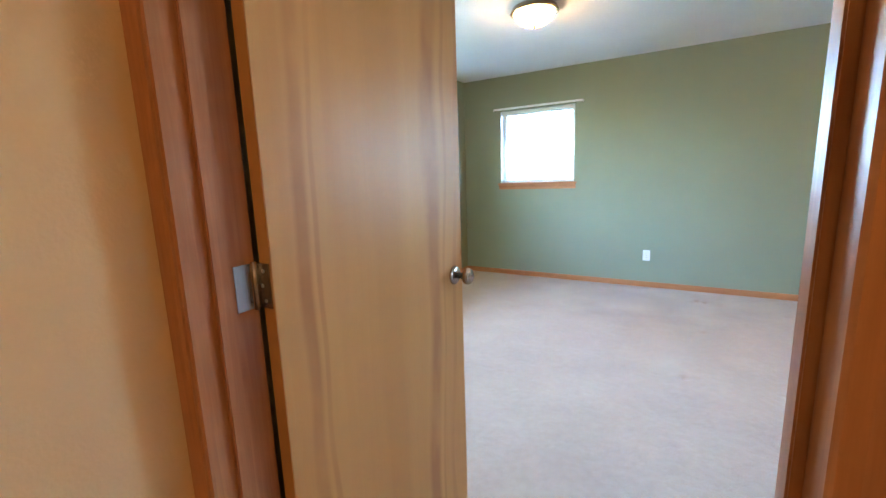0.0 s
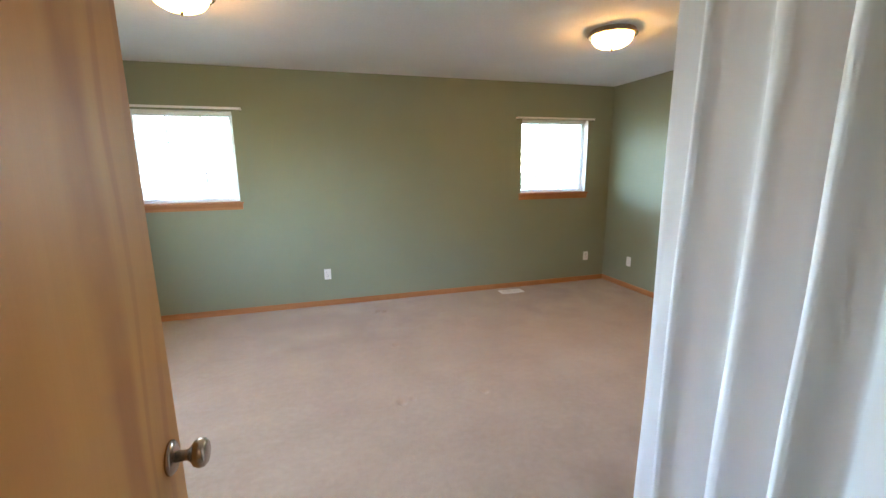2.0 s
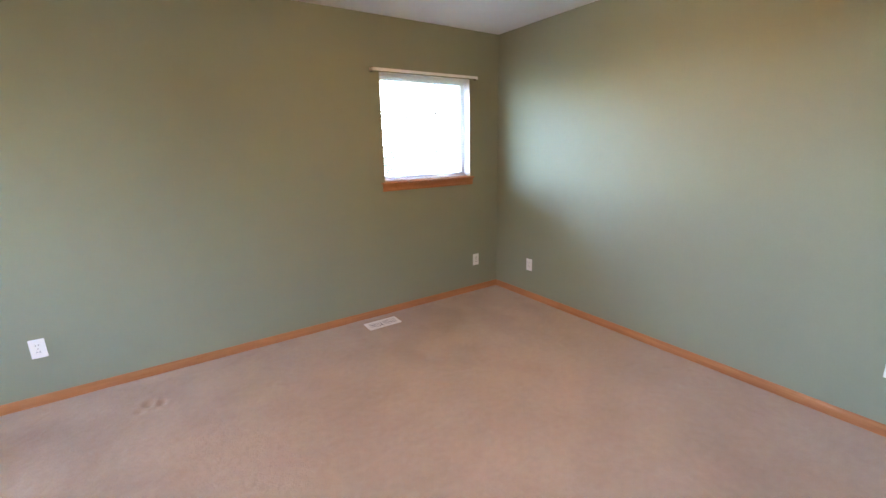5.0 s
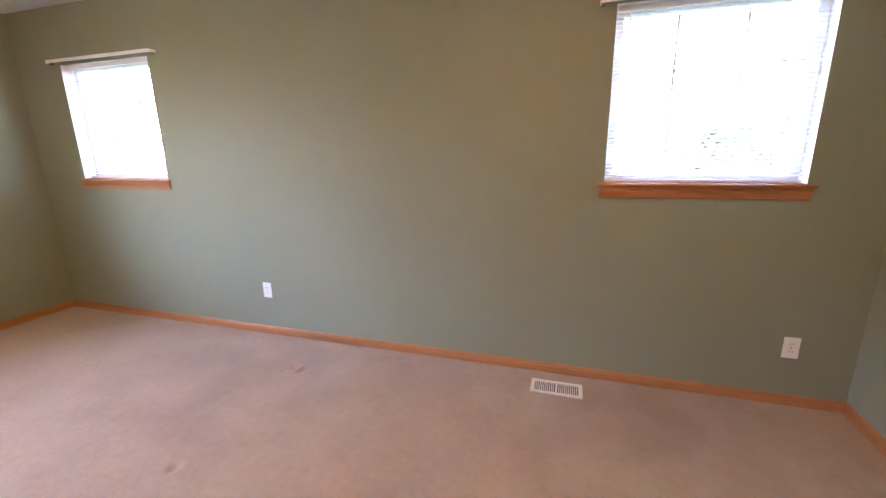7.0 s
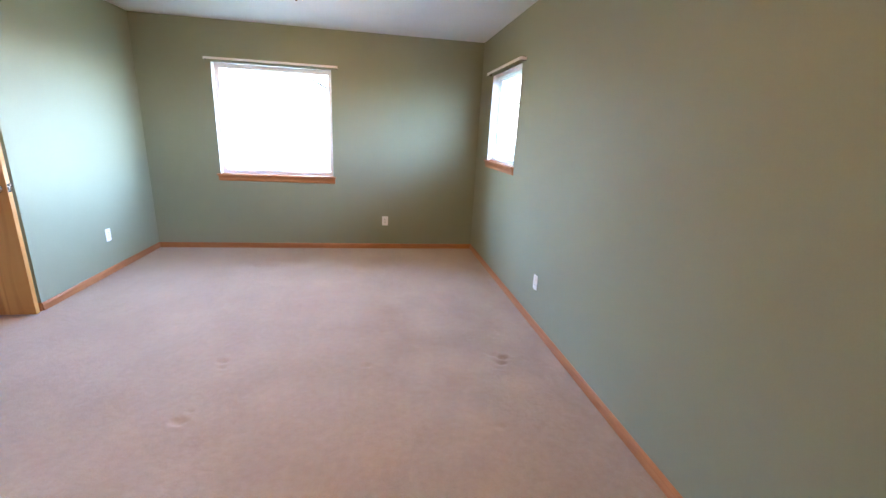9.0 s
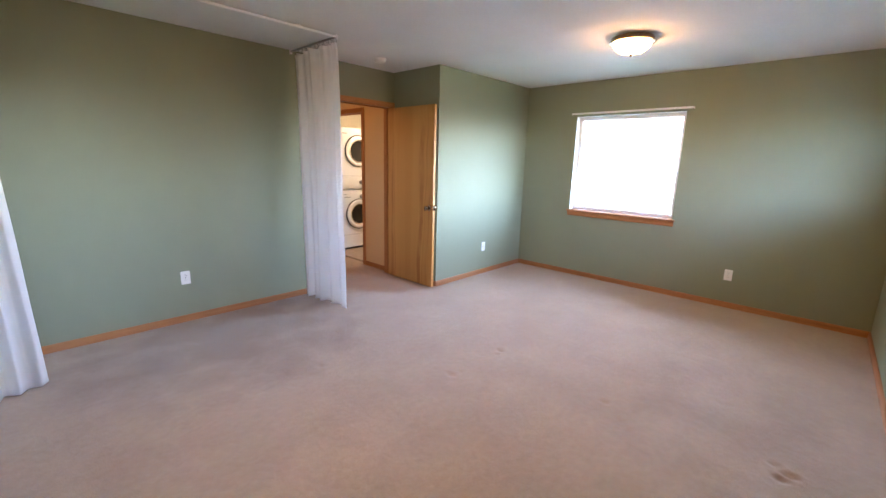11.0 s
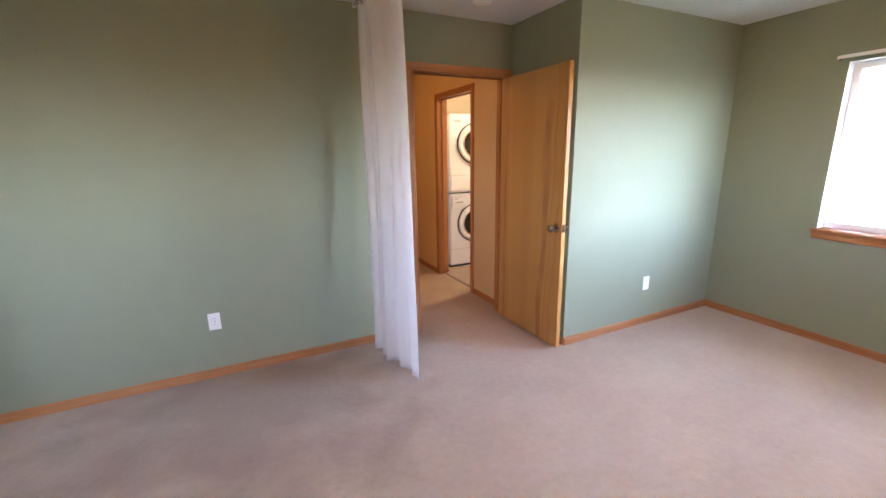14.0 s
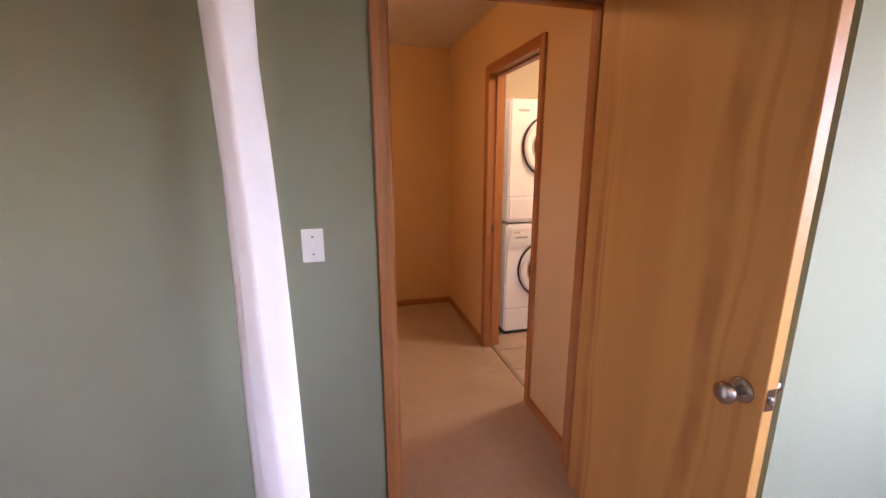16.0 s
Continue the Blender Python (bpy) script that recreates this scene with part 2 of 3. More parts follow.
    l.new(mx.outputs[0], n["Material Output"].inputs[0])
    return m


def glow(name, colour, power):
    m, nt, p = material(name, (0.85, 0.82, 0.76), 0.3)
    p.inputs["Emission Color"].default_value = (*colour, 1)
    p.inputs["Emission Strength"].default_value = power
    return m


M_CARPET, M_CLOTH = carpet(), cloth()
M_BOWL = glow("lit_frosted_glass", (1.0, 0.52, 0.17), BULB)
M_BOWL_HALL = glow("lit_hall_glass", (1.0, 0.54, 0.20), HALL_BULB)
M_BOWL_LAUNDRY = glow("lit_laundry_glass", (1.0, 0.78, 0.52), 2.3)
M_GLASS, _g, _p = material("window_glass", (1, 1, 1), 0.0)
_p.inputs["Transmission Weight"].default_value, _p.inputs["IOR"].default_value = 1.0, 1.05


# ---- mesh helpers ----
def part(name, bm, mat, parent=None, label="", smooth=False):
    me = bpy.data.meshes.new(name)
    bmesh.ops.recalc_face_normals(bm, faces=bm.faces)
    if smooth:
        for f in bm.faces:
            f.smooth = True
    bm.to_mesh(me)
    bm.free()
    for m in (mat if isinstance(mat, (list, tuple)) else [mat]):
        me.materials.append(m)
    ob = new(name, me)
    ob.parent = parent
    if label:
        ob["label"] = label
    return ob


def holder(name, at=(0, 0, 0), rz=0):
    ob = new(name)
    ob.matrix_basis = pose(*at, 0, 0, rz)
    ob.empty_display_size = 0.1
    return ob


def box(bm, a, b, bevel=0.0, seg=2):
    r = bmesh.ops.create_cube(bm, size=1)
    for v in r["verts"]:
        v.co = [(a[i] + b[i]) / 2 + v.co[i] * abs(b[i] - a[i]) for i in range(3)]
    if bevel:
        es = {e for v in r["verts"] for e in v.link_edges}
        bmesh.ops.bevel(bm, geom=list(es), offset=bevel, segments=seg, affect="EDGES", clamp_overlap=True)
    return bm


def boxes(*items, bevel=0.0):
    bm = bmesh.new()
    for a, b in items:
        box(bm, a, b, bevel)
    return bm


def lathe(profile, steps=32, axis="z"):
    """A turned shape from (radius, height) pairs, about z, or about y (heights run along -y)."""
    bm = bmesh.new()
    rings = []
    for r, h in profile:
        ring = []
        for i in range(steps):
            a = 2 * math.pi * i / steps
            if r < 1e-6:
                co = (0, 0, h)
            else:
                co = (r * math.cos(a), r * math.sin(a), h)
            if axis == "y":
                co = (co[0], co[2], co[1])
            if axis == "x":
                co = (co[2], co[0], co[1])
            ring.append(bm.verts.new(co))
        rings.append(ring)
    for p, q in zip(rings, rings[1:]):
        for i in range(steps):
            j = (i + 1) % steps
            bm.faces.new((p[i], p[j], q[j], q[i]))
    bmesh.ops.remove_doubles(bm, verts=bm.verts, dist=1e-6)
    bmesh.ops.dissolve_degenerate(bm, edges=bm.edges, dist=1e-7)
    return bm


def wall(name, along, a0, a1, n0, n1, mats, holes=(), z0=0.0, z1=H, label=""):
    """A wall along x or y from a0 to a1, between n0 and n1 in thickness, with holes (a0, a1, z0, z1).
    mats: faces at n0, faces at n1, the reveals."""
    us = sorted({a0, a1, *[v for h in holes for v in h[:2]]})
    zs = sorted({z0, z1, *[v for h in holes for v in h[2:]]})
    bm = bmesh.new()

    def at(u, n, z):
        return (u, n, z) if along == "x" else (n, u, z)

    def solid(i, k):
        if not (0 <= i < len(us) - 1 and 0 <= k < len(zs) - 1):
            return False
        u, z = (us[i] + us[i + 1]) / 2, (zs[k] + zs[k + 1]) / 2
        return not any(h[0] < u < h[1] and h[2] < z < h[3] for h in holes)

    def quad(pts, mi):
        bm.faces.new([bm.verts.new(p) for p in pts]).material_index = mi

    for i in range(len(us) - 1):
        for k in range(len(zs) - 1):
            if not solid(i, k):
                continue
            u0, u1, w0, w1 = us[i], us[i + 1], zs[k], zs[k + 1]
            quad([at(u0, n0, w0), at(u1, n0, w0), at(u1, n0, w1), at(u0, n0, w1)], 0)
            quad([at(u0, n1, w0), at(u1, n1, w0), at(u1, n1, w1), at(u0, n1, w1)], 1)
            for di, dk, pts in ((-1, 0, [(u0, w0), (u0, w1)]), (1, 0, [(u1, w0), (u1, w1)]), (0, -1, [(u0, w0), (u1, w0)]), (0, 1, [(u0, w1), (u1, w1)])):
                if not solid(i + di, k + dk):
                    (ua, za), (ub, zb) = pts
                    edge = i + di < 0 or i + di > len(us) - 2 or k + dk < 0 or k + dk > len(zs) - 2
                    quad([at(ua, n0, za), at(ub, n0, zb), at(ub, n1, zb), at(ua, n1, za)], 1 if edge and len(mats) < 4 else 2)
    bmesh.ops.remove_doubles(bm, verts=bm.verts, dist=1e-5)
    return tagged(part(name, bm, list(mats)), label, "wall", kind="structure")


def strip(path, profile):
    """Sweeps a profile of (out, up) along a straight run from path[0] to path[1] on the floor plan; out is to its left."""
    (x0, y0), (x1, y1) = path
    d = Vector((x1 - x0, y1 - y0)).normalized()
    out = Vector((-d.y, d.x))
    bm = bmesh.new()
    ends = []
    for x, y in ((x0, y0), (x1, y1)):
        ends.append([bm.verts.new((x + out.x * o, y + out.y * o, u)) for o, u in profile])
    k = len(profile)
    for i in range(k):
        bm.faces.new((ends[0][i], ends[0][(i + 1) % k], ends[1][(i + 1) % k], ends[1][i]))
    bm.faces.new(ends[0]), bm.faces.new(ends[1])
    return bm


BASE = ((0.0, 0.0), (0.013, 0.0), (0.013, 0.038), (0.011, 0.047), (0.007, 0.055), (0.003, 0.060), (0.0, 0.060))
CASE = ((0.0, 0.0), (0.0, 0.009), (0.004, 0.012), (0.018, 0.011), (0.026, 0.014), (0.040, 0.017), (0.052, 0.018), (0.058, 0.015), (0.058, 0.0))


def casing(along, a0, a1, top, n, side, mats, name="door_casing", label=""):
    """Mitred trim round an opening on the wall face n; side is +1 or -1, the way it stands proud."""
    root = tagged(holder(name), label, "door casing", kind="structure")

    def at(a, d, z):
        return (a, n + side * d, z) if along == "x" else (n + side * d, a, z)

    runs = {"side_casing": (lambda w, d: (at(a0 - w, d, 0), at(a0 - w, d, top + w))),
            "side_casing.001": (lambda w, d: (at(a1 + w, d, 0), at(a1 + w, d, top + w))),
            "head_casing": (lambda w, d: (at(a0 - w, d, top + w), at(a1 + w, d, top + w)))}
    for nm, fn in runs.items():
        bm = bmesh.new()
        e0, e1 = [], []
        for w, d in CASE:
            p, q = fn(w, d)
            e0.append(bm.verts.new(p)), e1.append(bm.verts.new(q))
        k = len(CASE)
        for i in range(k):
            bm.faces.new((e0[i], e0[(i + 1) % k], e1[(i + 1) % k], e1[i]))
        bm.faces.new(e0), bm.faces.new(e1)
        part(nm.split(".")[0], bm, mats[1] if "head" in nm else mats[0], root)
    return root


# ---- large structure ----
def build_floor():
    """Carpet through bedroom and hall, faintly uneven, with the dents that furniture feet left."""
    step = 0.0125
    nx, ny = int(6.0 / step) + 1, int(7.1 / step) + 1
    xs, ys = np.linspace(-5.9, 0.1, nx), np.linspace(-7.0, 0.1, ny)
    gx, gy = np.meshgrid(xs, ys)
    rng = np.random.default_rng(4)
    gz = np.zeros_like(gx)
    for _ in range(40):
        kx, ky, ph = rng.normal(0, 9), rng.normal(0, 9), rng.uniform(0, 6.28)
        gz += 0.00022 * np.sin(kx * gx + ky * gy + ph)
    for cx, cy, r, dp in ((-3.135, -2.15, 0.034, 0.013), (-3.06, -2.13, 0.022, 0.007), (-2.584, -2.174, 0.036, 0.012), (-2.66, -2.15, 0.02, 0.006),
                          (-3.05, -0.38, 0.036, 0.016), (-2.985, -0.41, 0.032, 0.013), (-3.02, -1.276, 0.032, 0.011), (-3.09, -0.44, 0.03, 0.008),
                          (-2.4, -0.6, 0.03, 0.006), (-2.0, -2.9, 0.03, 0.005)):
        d = ((gx - cx) ** 2 + ((gy - cy) * 0.75) ** 2) / (0.72 * r) ** 2
        gz -= 1.05 * dp * np.exp(-d * d)
        gz += dp * 0.10 * np.exp(-((np.sqrt(d) - 1.7) / 0.4) ** 2)
    verts = np.stack([gx, gy, gz], -1).reshape(-1, 3)
    i = (np.arange(ny - 1)[:, None] * nx + np.arange(nx - 1)[None]).reshape(-1)
    quads = np.stack([i, i + 1, i + nx + 1, i + nx], -1)
    me = bpy.data.meshes.new("floor")
    me.from_pydata(verts.tolist(), [], quads.tolist())
    me.materials.append(M_CARPET)
    for f in me.polygons:
        f.use_smooth = True
    tagged(new("floor", me), "worn beige-brown cut-pile carpet with furniture dents", "floor", kind="structure")
    tagged(part("subfloor", boxes(((-6.2, -7.1, -0.30), (0.15, 0.15, -0.03))), M_WHITE), "plain floor slab under the carpet", "floor", kind="structure")


build_floor()
G3 = (M_GREEN, M_GREEN, M_WHITE)
EXT = surface("house_siding", (0.55, 0.52, 0.46), (0.6, 0.57, 0.5), 0.8, big=1, fine=20)
wall("wall_north", "x", XW - 0.15, XE + 0.15, 0.0, 0.15, (M_GREEN, EXT, M_WHITE), [W1, W2], label="sage green painted wall with two small windows")
wall("wall_west", "y", -3.80, 0.0, XW - 0.15, XW, (EXT, M_GREEN, M_WHITE), [W3], label="sage green painted wall with one wide window")
wall("wall_east", "y", YS - T, 0.0, XE, XE + 0.15, (M_GREEN, EXT, M_WHITE), label="plain sage green painted wall")
wall("wall_south", "x", XC - T, XE, YS - T, YS, (M_YELLOW, M_GREEN, M_WHITE), [(D0 - 0.02, D1 + 0.02, 0.0, DH + 0.02)], label="sage green wall with the bedroom door opening")
wall("wall_closet_front", "x", XW, XC, YB - T, YB, G3, label="sage green wall of the bumped-out closet")
wall("wall_closet_side", "y", YS, YB - T, XC - T, XC, G3, label="short sage green return wall behind the open door")
wall("wall_hall_west", "y", YH, YS - T, XC - T, XC, (M_WHITE, M_YELLOW, M_WHITE), [(L0 - 0.02, L1 + 0.02, 0.0, LH + 0.02)], label="cream painted hall wall with the laundry opening")
wall("wall_laundry_south", "x", -6.2, XC - T, YH - T, YH, (EXT, M_PALE, M_WHITE), label="pale cream laundry wall behind the machines")
wall("wall_hall_south", "x", XC - T, -1.4, YH - T, YH, (EXT, M_YELLOW, M_WHITE), label="cream painted end wall of the hall")
# Added out of view to keep sky light out; the hall runs on eastwards.
wall("wall_hall_stop", "y", YH, YS - T, -1.515, -1.4, (M_YELLOW, EXT, M_WHITE), label="added cream wall, out of view, closing the hall against daylight")
wall("wall_laundry_west", "y", YH, YB - T, -6.2, -6.085, (EXT, M_PALE, M_WHITE), label="plain pale cream laundry wall")
wall("wall_laundry_north", "x", -6.085, XC - T, -4.80, -4.685, (M_PALE, M_WHITE, M_WHITE), label="plain pale cream laundry wall")
tagged(part("ceiling", boxes(((-6.2, YH - T, H), (0.15, 0.15, H + 0.12))), M_CEIL), "white textured drywall ceiling", "ceiling", kind="structure")


def roof():
    bm = bmesh.new()
    x0, x1, y0, y1, z, t = -6.7, 0.6, -7.6, 0.6, H + 0.14, 2.0
    v = [bm.verts.new(p) for p in ((x0, y0, z), (x1, y0, z), (x1, y1, z), (x0, y1, z), (x0, (y0 + y1) / 2, z + t), (x1, (y0 + y1) / 2, z + t))]
    for f in ((0, 1, 5, 4), (2, 3, 4, 5), (1, 2, 5), (3, 0, 4), (3, 2, 1, 0)):
        bm.faces.new([v[i] for i in f])
    return bm


M_SHINGLE = surface("asphalt_shingle", (0.10, 0.09, 0.085), (0.16, 0.15, 0.14), 0.9, big=3, fine=40, relief=0.4, depth=0.01)
tagged(part("roof", roof(), M_SHINGLE), "grey shingled gable roof over the house", "roof", kind="structure")

# laundry floor: square vinyl tiles proud of a darker bed
_bed = part("floor_laundry", boxes(((-6.085, YH, 0.002), (XC - 0.055, -4.80, 0.010))), M_GROUT)
tagged(_bed, "beige vinyl tile laundry floor", "floor", kind="structure")
_tile = None
for i in range(5):
    for j in range(7):
        x, y = -4.04 - 0.305 * i, -4.81 - 0.305 * j
        if _tile is None:
            _tile = part("tile", boxes(((-0.302, -0.302, 0), (0, 0, 0.004)), bevel=0.001), M_TILE, _bed)
            o = _tile
        else:
            o = new("tile", _tile.data)
            o.parent = _bed
        o.location = (x, y, 0.010)

# baseboards
for p, q in (((XE, 0), (XW, 0)), ((XE, YS), (XE, 0)), ((XW, 0), (XW, YB)), ((XW, YB), (XC, YB)), ((XC, YB), (XC, YS)), ((D1 + 0.058, YS), (XE, YS)),
             ((XC, YS - T), (XC, L1 + 0.058)), ((XC, L0 - 0.058), (XC, YH)), ((XC, YH), (-1.515, YH)), ((-1.515, YH), (-1.515, YS - T)), ((-1.515, YS - T), (D1 + 0.058, YS - T))):
    along_x = abs(p[0] - q[0]) > abs(p[1] - q[1])
    tagged(part("baseboard", strip((p, q), BASE), M_OAK_X if along_x else M_OAK_Y), "honey-stained oak baseboard along the wall", "baseboard", kind="structure")


def jamb(along, a0, a1, top, n0, n1, name, label):
    """Boards that line a door opening, with a stop bead."""
    root = tagged(holder(name), label, "door jamb", kind="structure")

    def b(u0, u1, m0, m1, z0, z1):
        return ((u0, m0, z0), (u1, m1, z1)) if along == "x" else ((m0, u0, z0), (m1, u1, z1))

    mid = (n0 + n1) / 2 - 0.006
    part("side_board", boxes(b(a0 - 0.019, a0, n0, n1, 0, top)), M_OAK_Z, root)
    part("side_board", boxes(b(a1, a1 + 0.019, n0, n1, 0, top)), M_OAK_Z, root)
    part("head_board", boxes(b(a0 - 0.019, a1 + 0.019, n0, n1, top, top + 0.019)), M_OAK_X if along == "x" else M_OAK_Y, root)
    part("stop", boxes(b(a0, a0 + 0.011, mid - 0.016, mid + 0.016, 0, top - 0.011), bevel=0.002), M_OAK_Z, root)
    part("stop", boxes(b(a1 - 0.011, a1, mid - 0.016, mid + 0.016, 0, top - 0.011), bevel=0.002), M_OAK_Z, root)
    part("stop", boxes(b(a0, a1, mid - 0.016, mid + 0.016, top - 0.011, top), bevel=0.002), M_OAK_X if along == "x" else M_OAK_Y, root)
    return root


j1 = jamb("x", D0, D1, DH, YS - T, YS, "door_jamb_1", "honey-stained oak door jamb with stop bead")
part("strike_plate", boxes(((D1 - 0.0015, YS - 0.045, 0.900), (D1 + 0.001, YS - 0.010, 0.960))), M_NICKEL, j1, "satin nickel strike plate")
j2 = jamb("y", L0, L1, LH, XC - T, XC, "door_jamb_2", "honey-stained oak jamb of the laundry opening")
part("strike_plate", boxes(((XC - 0.06, L0 - 0.001, 0.925), (XC - 0.03, L0 + 0.002, 0.985))), M_NICKEL, j2, "small dark strike plate")
ZX, ZY = (M_OAK_Z, M_OAK_X), (M_OAK_Z, M_OAK_Y)
casing("x", D0, D1, DH, YS, 1, ZX, "door_casing_bedroom", "honey-stained oak casing on the bedroom side")
casing("x", D0, D1, DH, YS - T, -1, ZX, "door_casing_hall", "honey-stained oak casing on the hall side")
casing("y", L0, L1, LH, XC, 1, ZY, "door_casing_laundry", "honey-stained oak casing round the laundry opening")


# ---- bedroom door ----
def knob_mesh(side):
    s = side
    return [("rose", [(0.0, 0.0), (0.033, 0.0), (0.033, s * 0.004), (0.028, s * 0.009), (0.014, s * 0.011), (0.0, s * 0.011)]),
            ("knob", [(0.0, s * 0.010), (0.011, s * 0.010), (0.0105, s * 0.030), (0.016, s * 0.037), (0.025, s * 0.043), (0.0285, s * 0.052), (0.027, s * 0.060), (0.020, s * 0.066), (0.0, s * 0.068)])]


def bedroom_door():
    """Flush slab, hinged at its origin; it runs along +x when shut, with the room face at y = 0."""
    root = tagged(holder("door_1", (D0 + 0.003, YS + 0.006, 0.0), 90.0), "open flush wooden door with honey-stained veneer and nickel knob", "door", kind="structure")
    w, t, hh = 0.778, 0.035, 2.03
    part("slab", boxes(((0.008, -0.006 - t, 0.014), (w, -0.006, hh)), bevel=0.0015), M_DOOR, root)
    for s, y in ((1, -0.006), (-1, -0.006 - t)):
        for nm, prof in knob_mesh(s):
            o = part(nm, lathe(prof, 28, "y"), M_NICKEL, root, "satin nickel " + nm, True)
            o.location = (w - 0.057, y, 0.925)
    part("latch_plate", boxes(((w - 0.001, -0.036, 0.899), (w + 0.0015, -0.011, 0.957))), M_NICKEL, root, "nickel latch plate")
    part("latch_bolt", boxes(((w, -0.031, 0.920), (w + 0.011, -0.016, 0.936)), bevel=0.003), M_NICKEL, root, "nickel latch bolt")
    for z in (0.25, 1.06, 1.80):
        h = part("hinge", boxes(((0.005, -0.036, z - 0.045), (0.0085, -0.001, z + 0.045)), bevel=0.0006), M_NICKEL, root, "satin nickel butt hinge")
        k = part("knuckle", lathe([(0, -0.048), (0.0065, -0.048), (0.0065, 0.048), (0, 0.048)], 14), M_NICKEL, h, smooth=True)
        k.location = (0, 0, z)
        for dz in (-0.03, 0.0, 0.03):
            s = part("screw", lathe([(0.0, -0.0032), (0.0038, -0.0028), (0.004, -0.0015)], 10, "x"), M_GREYPL, h)
            s.location = (0.007, -0.02 + 0.006 * (dz == 0), z + dz)
    return root


bedroom_door()
for z in (0.25, 1.06, 1.80):
    hj = part("hinge_leaf", boxes(((D0 - 0.001, YS - 0.036, z - 0.045), (D0 + 0.0014, YS - 0.001, z + 0.045)), bevel=0.0006), M_NICKEL, j1, "satin nickel hinge leaf")


# ---- windows ----
def window(name, along, hole, face, depth, label, grille=False):
    """A white vinyl unit set at the outer side of the opening, with an oak stool and apron inside.
    face: the inner wall face; depth: signed way out."""
    a0, a1, z0, z1 = hole
    s = 1 if depth > 0 else -1
    root = tagged(holder(name), label, "window", kind="structure")

    def b(u0, u1, d0, d1, w0, w1):
        m0, m1 = face + s * d0, face + s * d1
        lo, hi = min(m0, m1), max(m0, m1)
        return ((u0, lo, w0), (u1, hi, w1)) if along == "x" else ((lo, u0, w0), (hi, u1, w1))

    f = 0.045
    d0, d1 = 0.085, 0.14
    for nm, q in (("frame_bottom", b(a0, a1, d0, d1, z0, z0 + f)), ("frame_top", b(a0, a1, d0, d1, z1 - f, z1)),
                  ("frame_side", b(a0, a0 + f, d0, d1, z0 + f, z1 - f)), ("frame_side", b(a1 - f, a1, d0, d1, z0 + f, z1 - f))):
        part(nm, boxes(q, bevel=0.004), M_VINYL, root)
    g = part("pane", boxes(b(a0 + f - 0.005, a1 - f + 0.005, 0.112, 0.116, z0 + f - 0.005, z1 - f + 0.005)), M_GLASS, root, "clear window glass")
    g.visible_shadow = False
    if grille:
        for k in (1, 2):
            u, w = a0 + (a1 - a0) * k / 3, z0 + (z1 - z0) * k / 3
            part("upright_muntin", boxes(b(u - 0.008, u + 0.008, 0.1175, 0.1235, z0 + f, z1 - f)), M_VINYL, root, "thin white grille bar")
            part("level_muntin", boxes(b(a0 + f, a1 - f, 0.1238, 0.1290, w - 0.008, w + 0.008)), M_VINYL, root, "thin white grille bar")
    e = 0.036
    wood = M_OAK_X if along == "x" else M_OAK_Y
    bm = bmesh.new()
    box(bm, *b(a0 - e, a1 + e, -0.034, 0.0, z0 - 0.018, z0 + 0.001), bevel=0.006, seg=3)
    box(bm, *b(a0, a1, 0.0, 0.084, z0 - 0.0, z0 + 0.003))
    part("window_sill", bm, wood, root, "honey-stained oak stool")
    bm = bmesh.new()
    cove = ((0.0, 0.018), (0.022, 0.018), (0.021, 0.026), (0.016, 0.036), (0.013, 0.050), (0.013, 0.068), (0.009, 0.076), (0.0, 0.076))
    ends = []
    for u in (a0 - e * 0.6, a1 + e * 0.6):
        ends.append([bm.verts.new(b(u, u, -q, -q, z0 - dn, z0 - dn)[0]) for q, dn in cove])
    for i in range(len(cove)):
        k = (i + 1) % len(cove)
        bm.faces.new((ends[0][i], ends[0][k], ends[1][k], ends[1][i]))
    bm.faces.new(ends[0]), bm.faces.new(ends[1])
    part("apron", bm, wood, root, "honey-stained oak apron")
    lamp = new(name + "_skylight", bpy.data.lights.new(name + "_skylight", "AREA"))
    lamp.data.shape, lamp.data.size, lamp.data.size_y = "RECTANGLE", a1 - a0, z1 - z0
    lamp.data.cycles.is_portal = True
    c = ((a0 + a1) / 2, face + s * 0.16, (z0 + z1) / 2) if along == "x" else (face + s * 0.16, (a0 + a1) / 2, (z0 + z1) / 2)
    tgt = (c[0], c[1] - s, c[2]) if along == "x" else (c[0] - s, c[1], c[2])
    lamp.matrix_world = look(c, tgt)
    return root


window("window_1", "x", W1, 0.0, 1, "small white vinyl window with grille bars and oak sill", True)
window("window_2", "x", W2, 0.0, 1, "small white vinyl window with grille bars and oak sill", True)
window("window_3", "y", W3, XW, -1, "wide white vinyl window with an oak sill")


def blind(hole):
    """A lowered mini blind with its slats open, inside the opening of the north wall."""
    a0, a1, z0, z1 = hole
    a0, a1 = a0 + 0.008, a1 - 0.008
    root = tagged(holder("window_blind", ((a0 + a1) / 2, 0.05, z1)), "lowered white mini blind with slightly tilted slats", "blind", "window blinds")
    w = (a1 - a0) / 2
    part("head_rail", boxes(((-w, -0.014, -0.027), (w, 0.014, -0.001)), bevel=0.002), M_VINYL, root)
    part("bottom_rail", boxes(((-w, -0.012, z0 - z1 + 0.006), (w, 0.012, z0 - z1 + 0.018)), bevel=0.003), M_VINYL, root)
    bm = bmesh.new()
    prof = [(-0.0125, -0.0012), (-0.006, 0.0008), (0.0, 0.0014), (0.006, 0.0008), (0.0125, -0.0012)]
    top = [bm.verts.new((x, y, z + 0.0003)) for x in (-w, w) for y, z in prof]
    bot = [bm.verts.new((x, y, z - 0.0003)) for x in (-w, w) for y, z in prof]
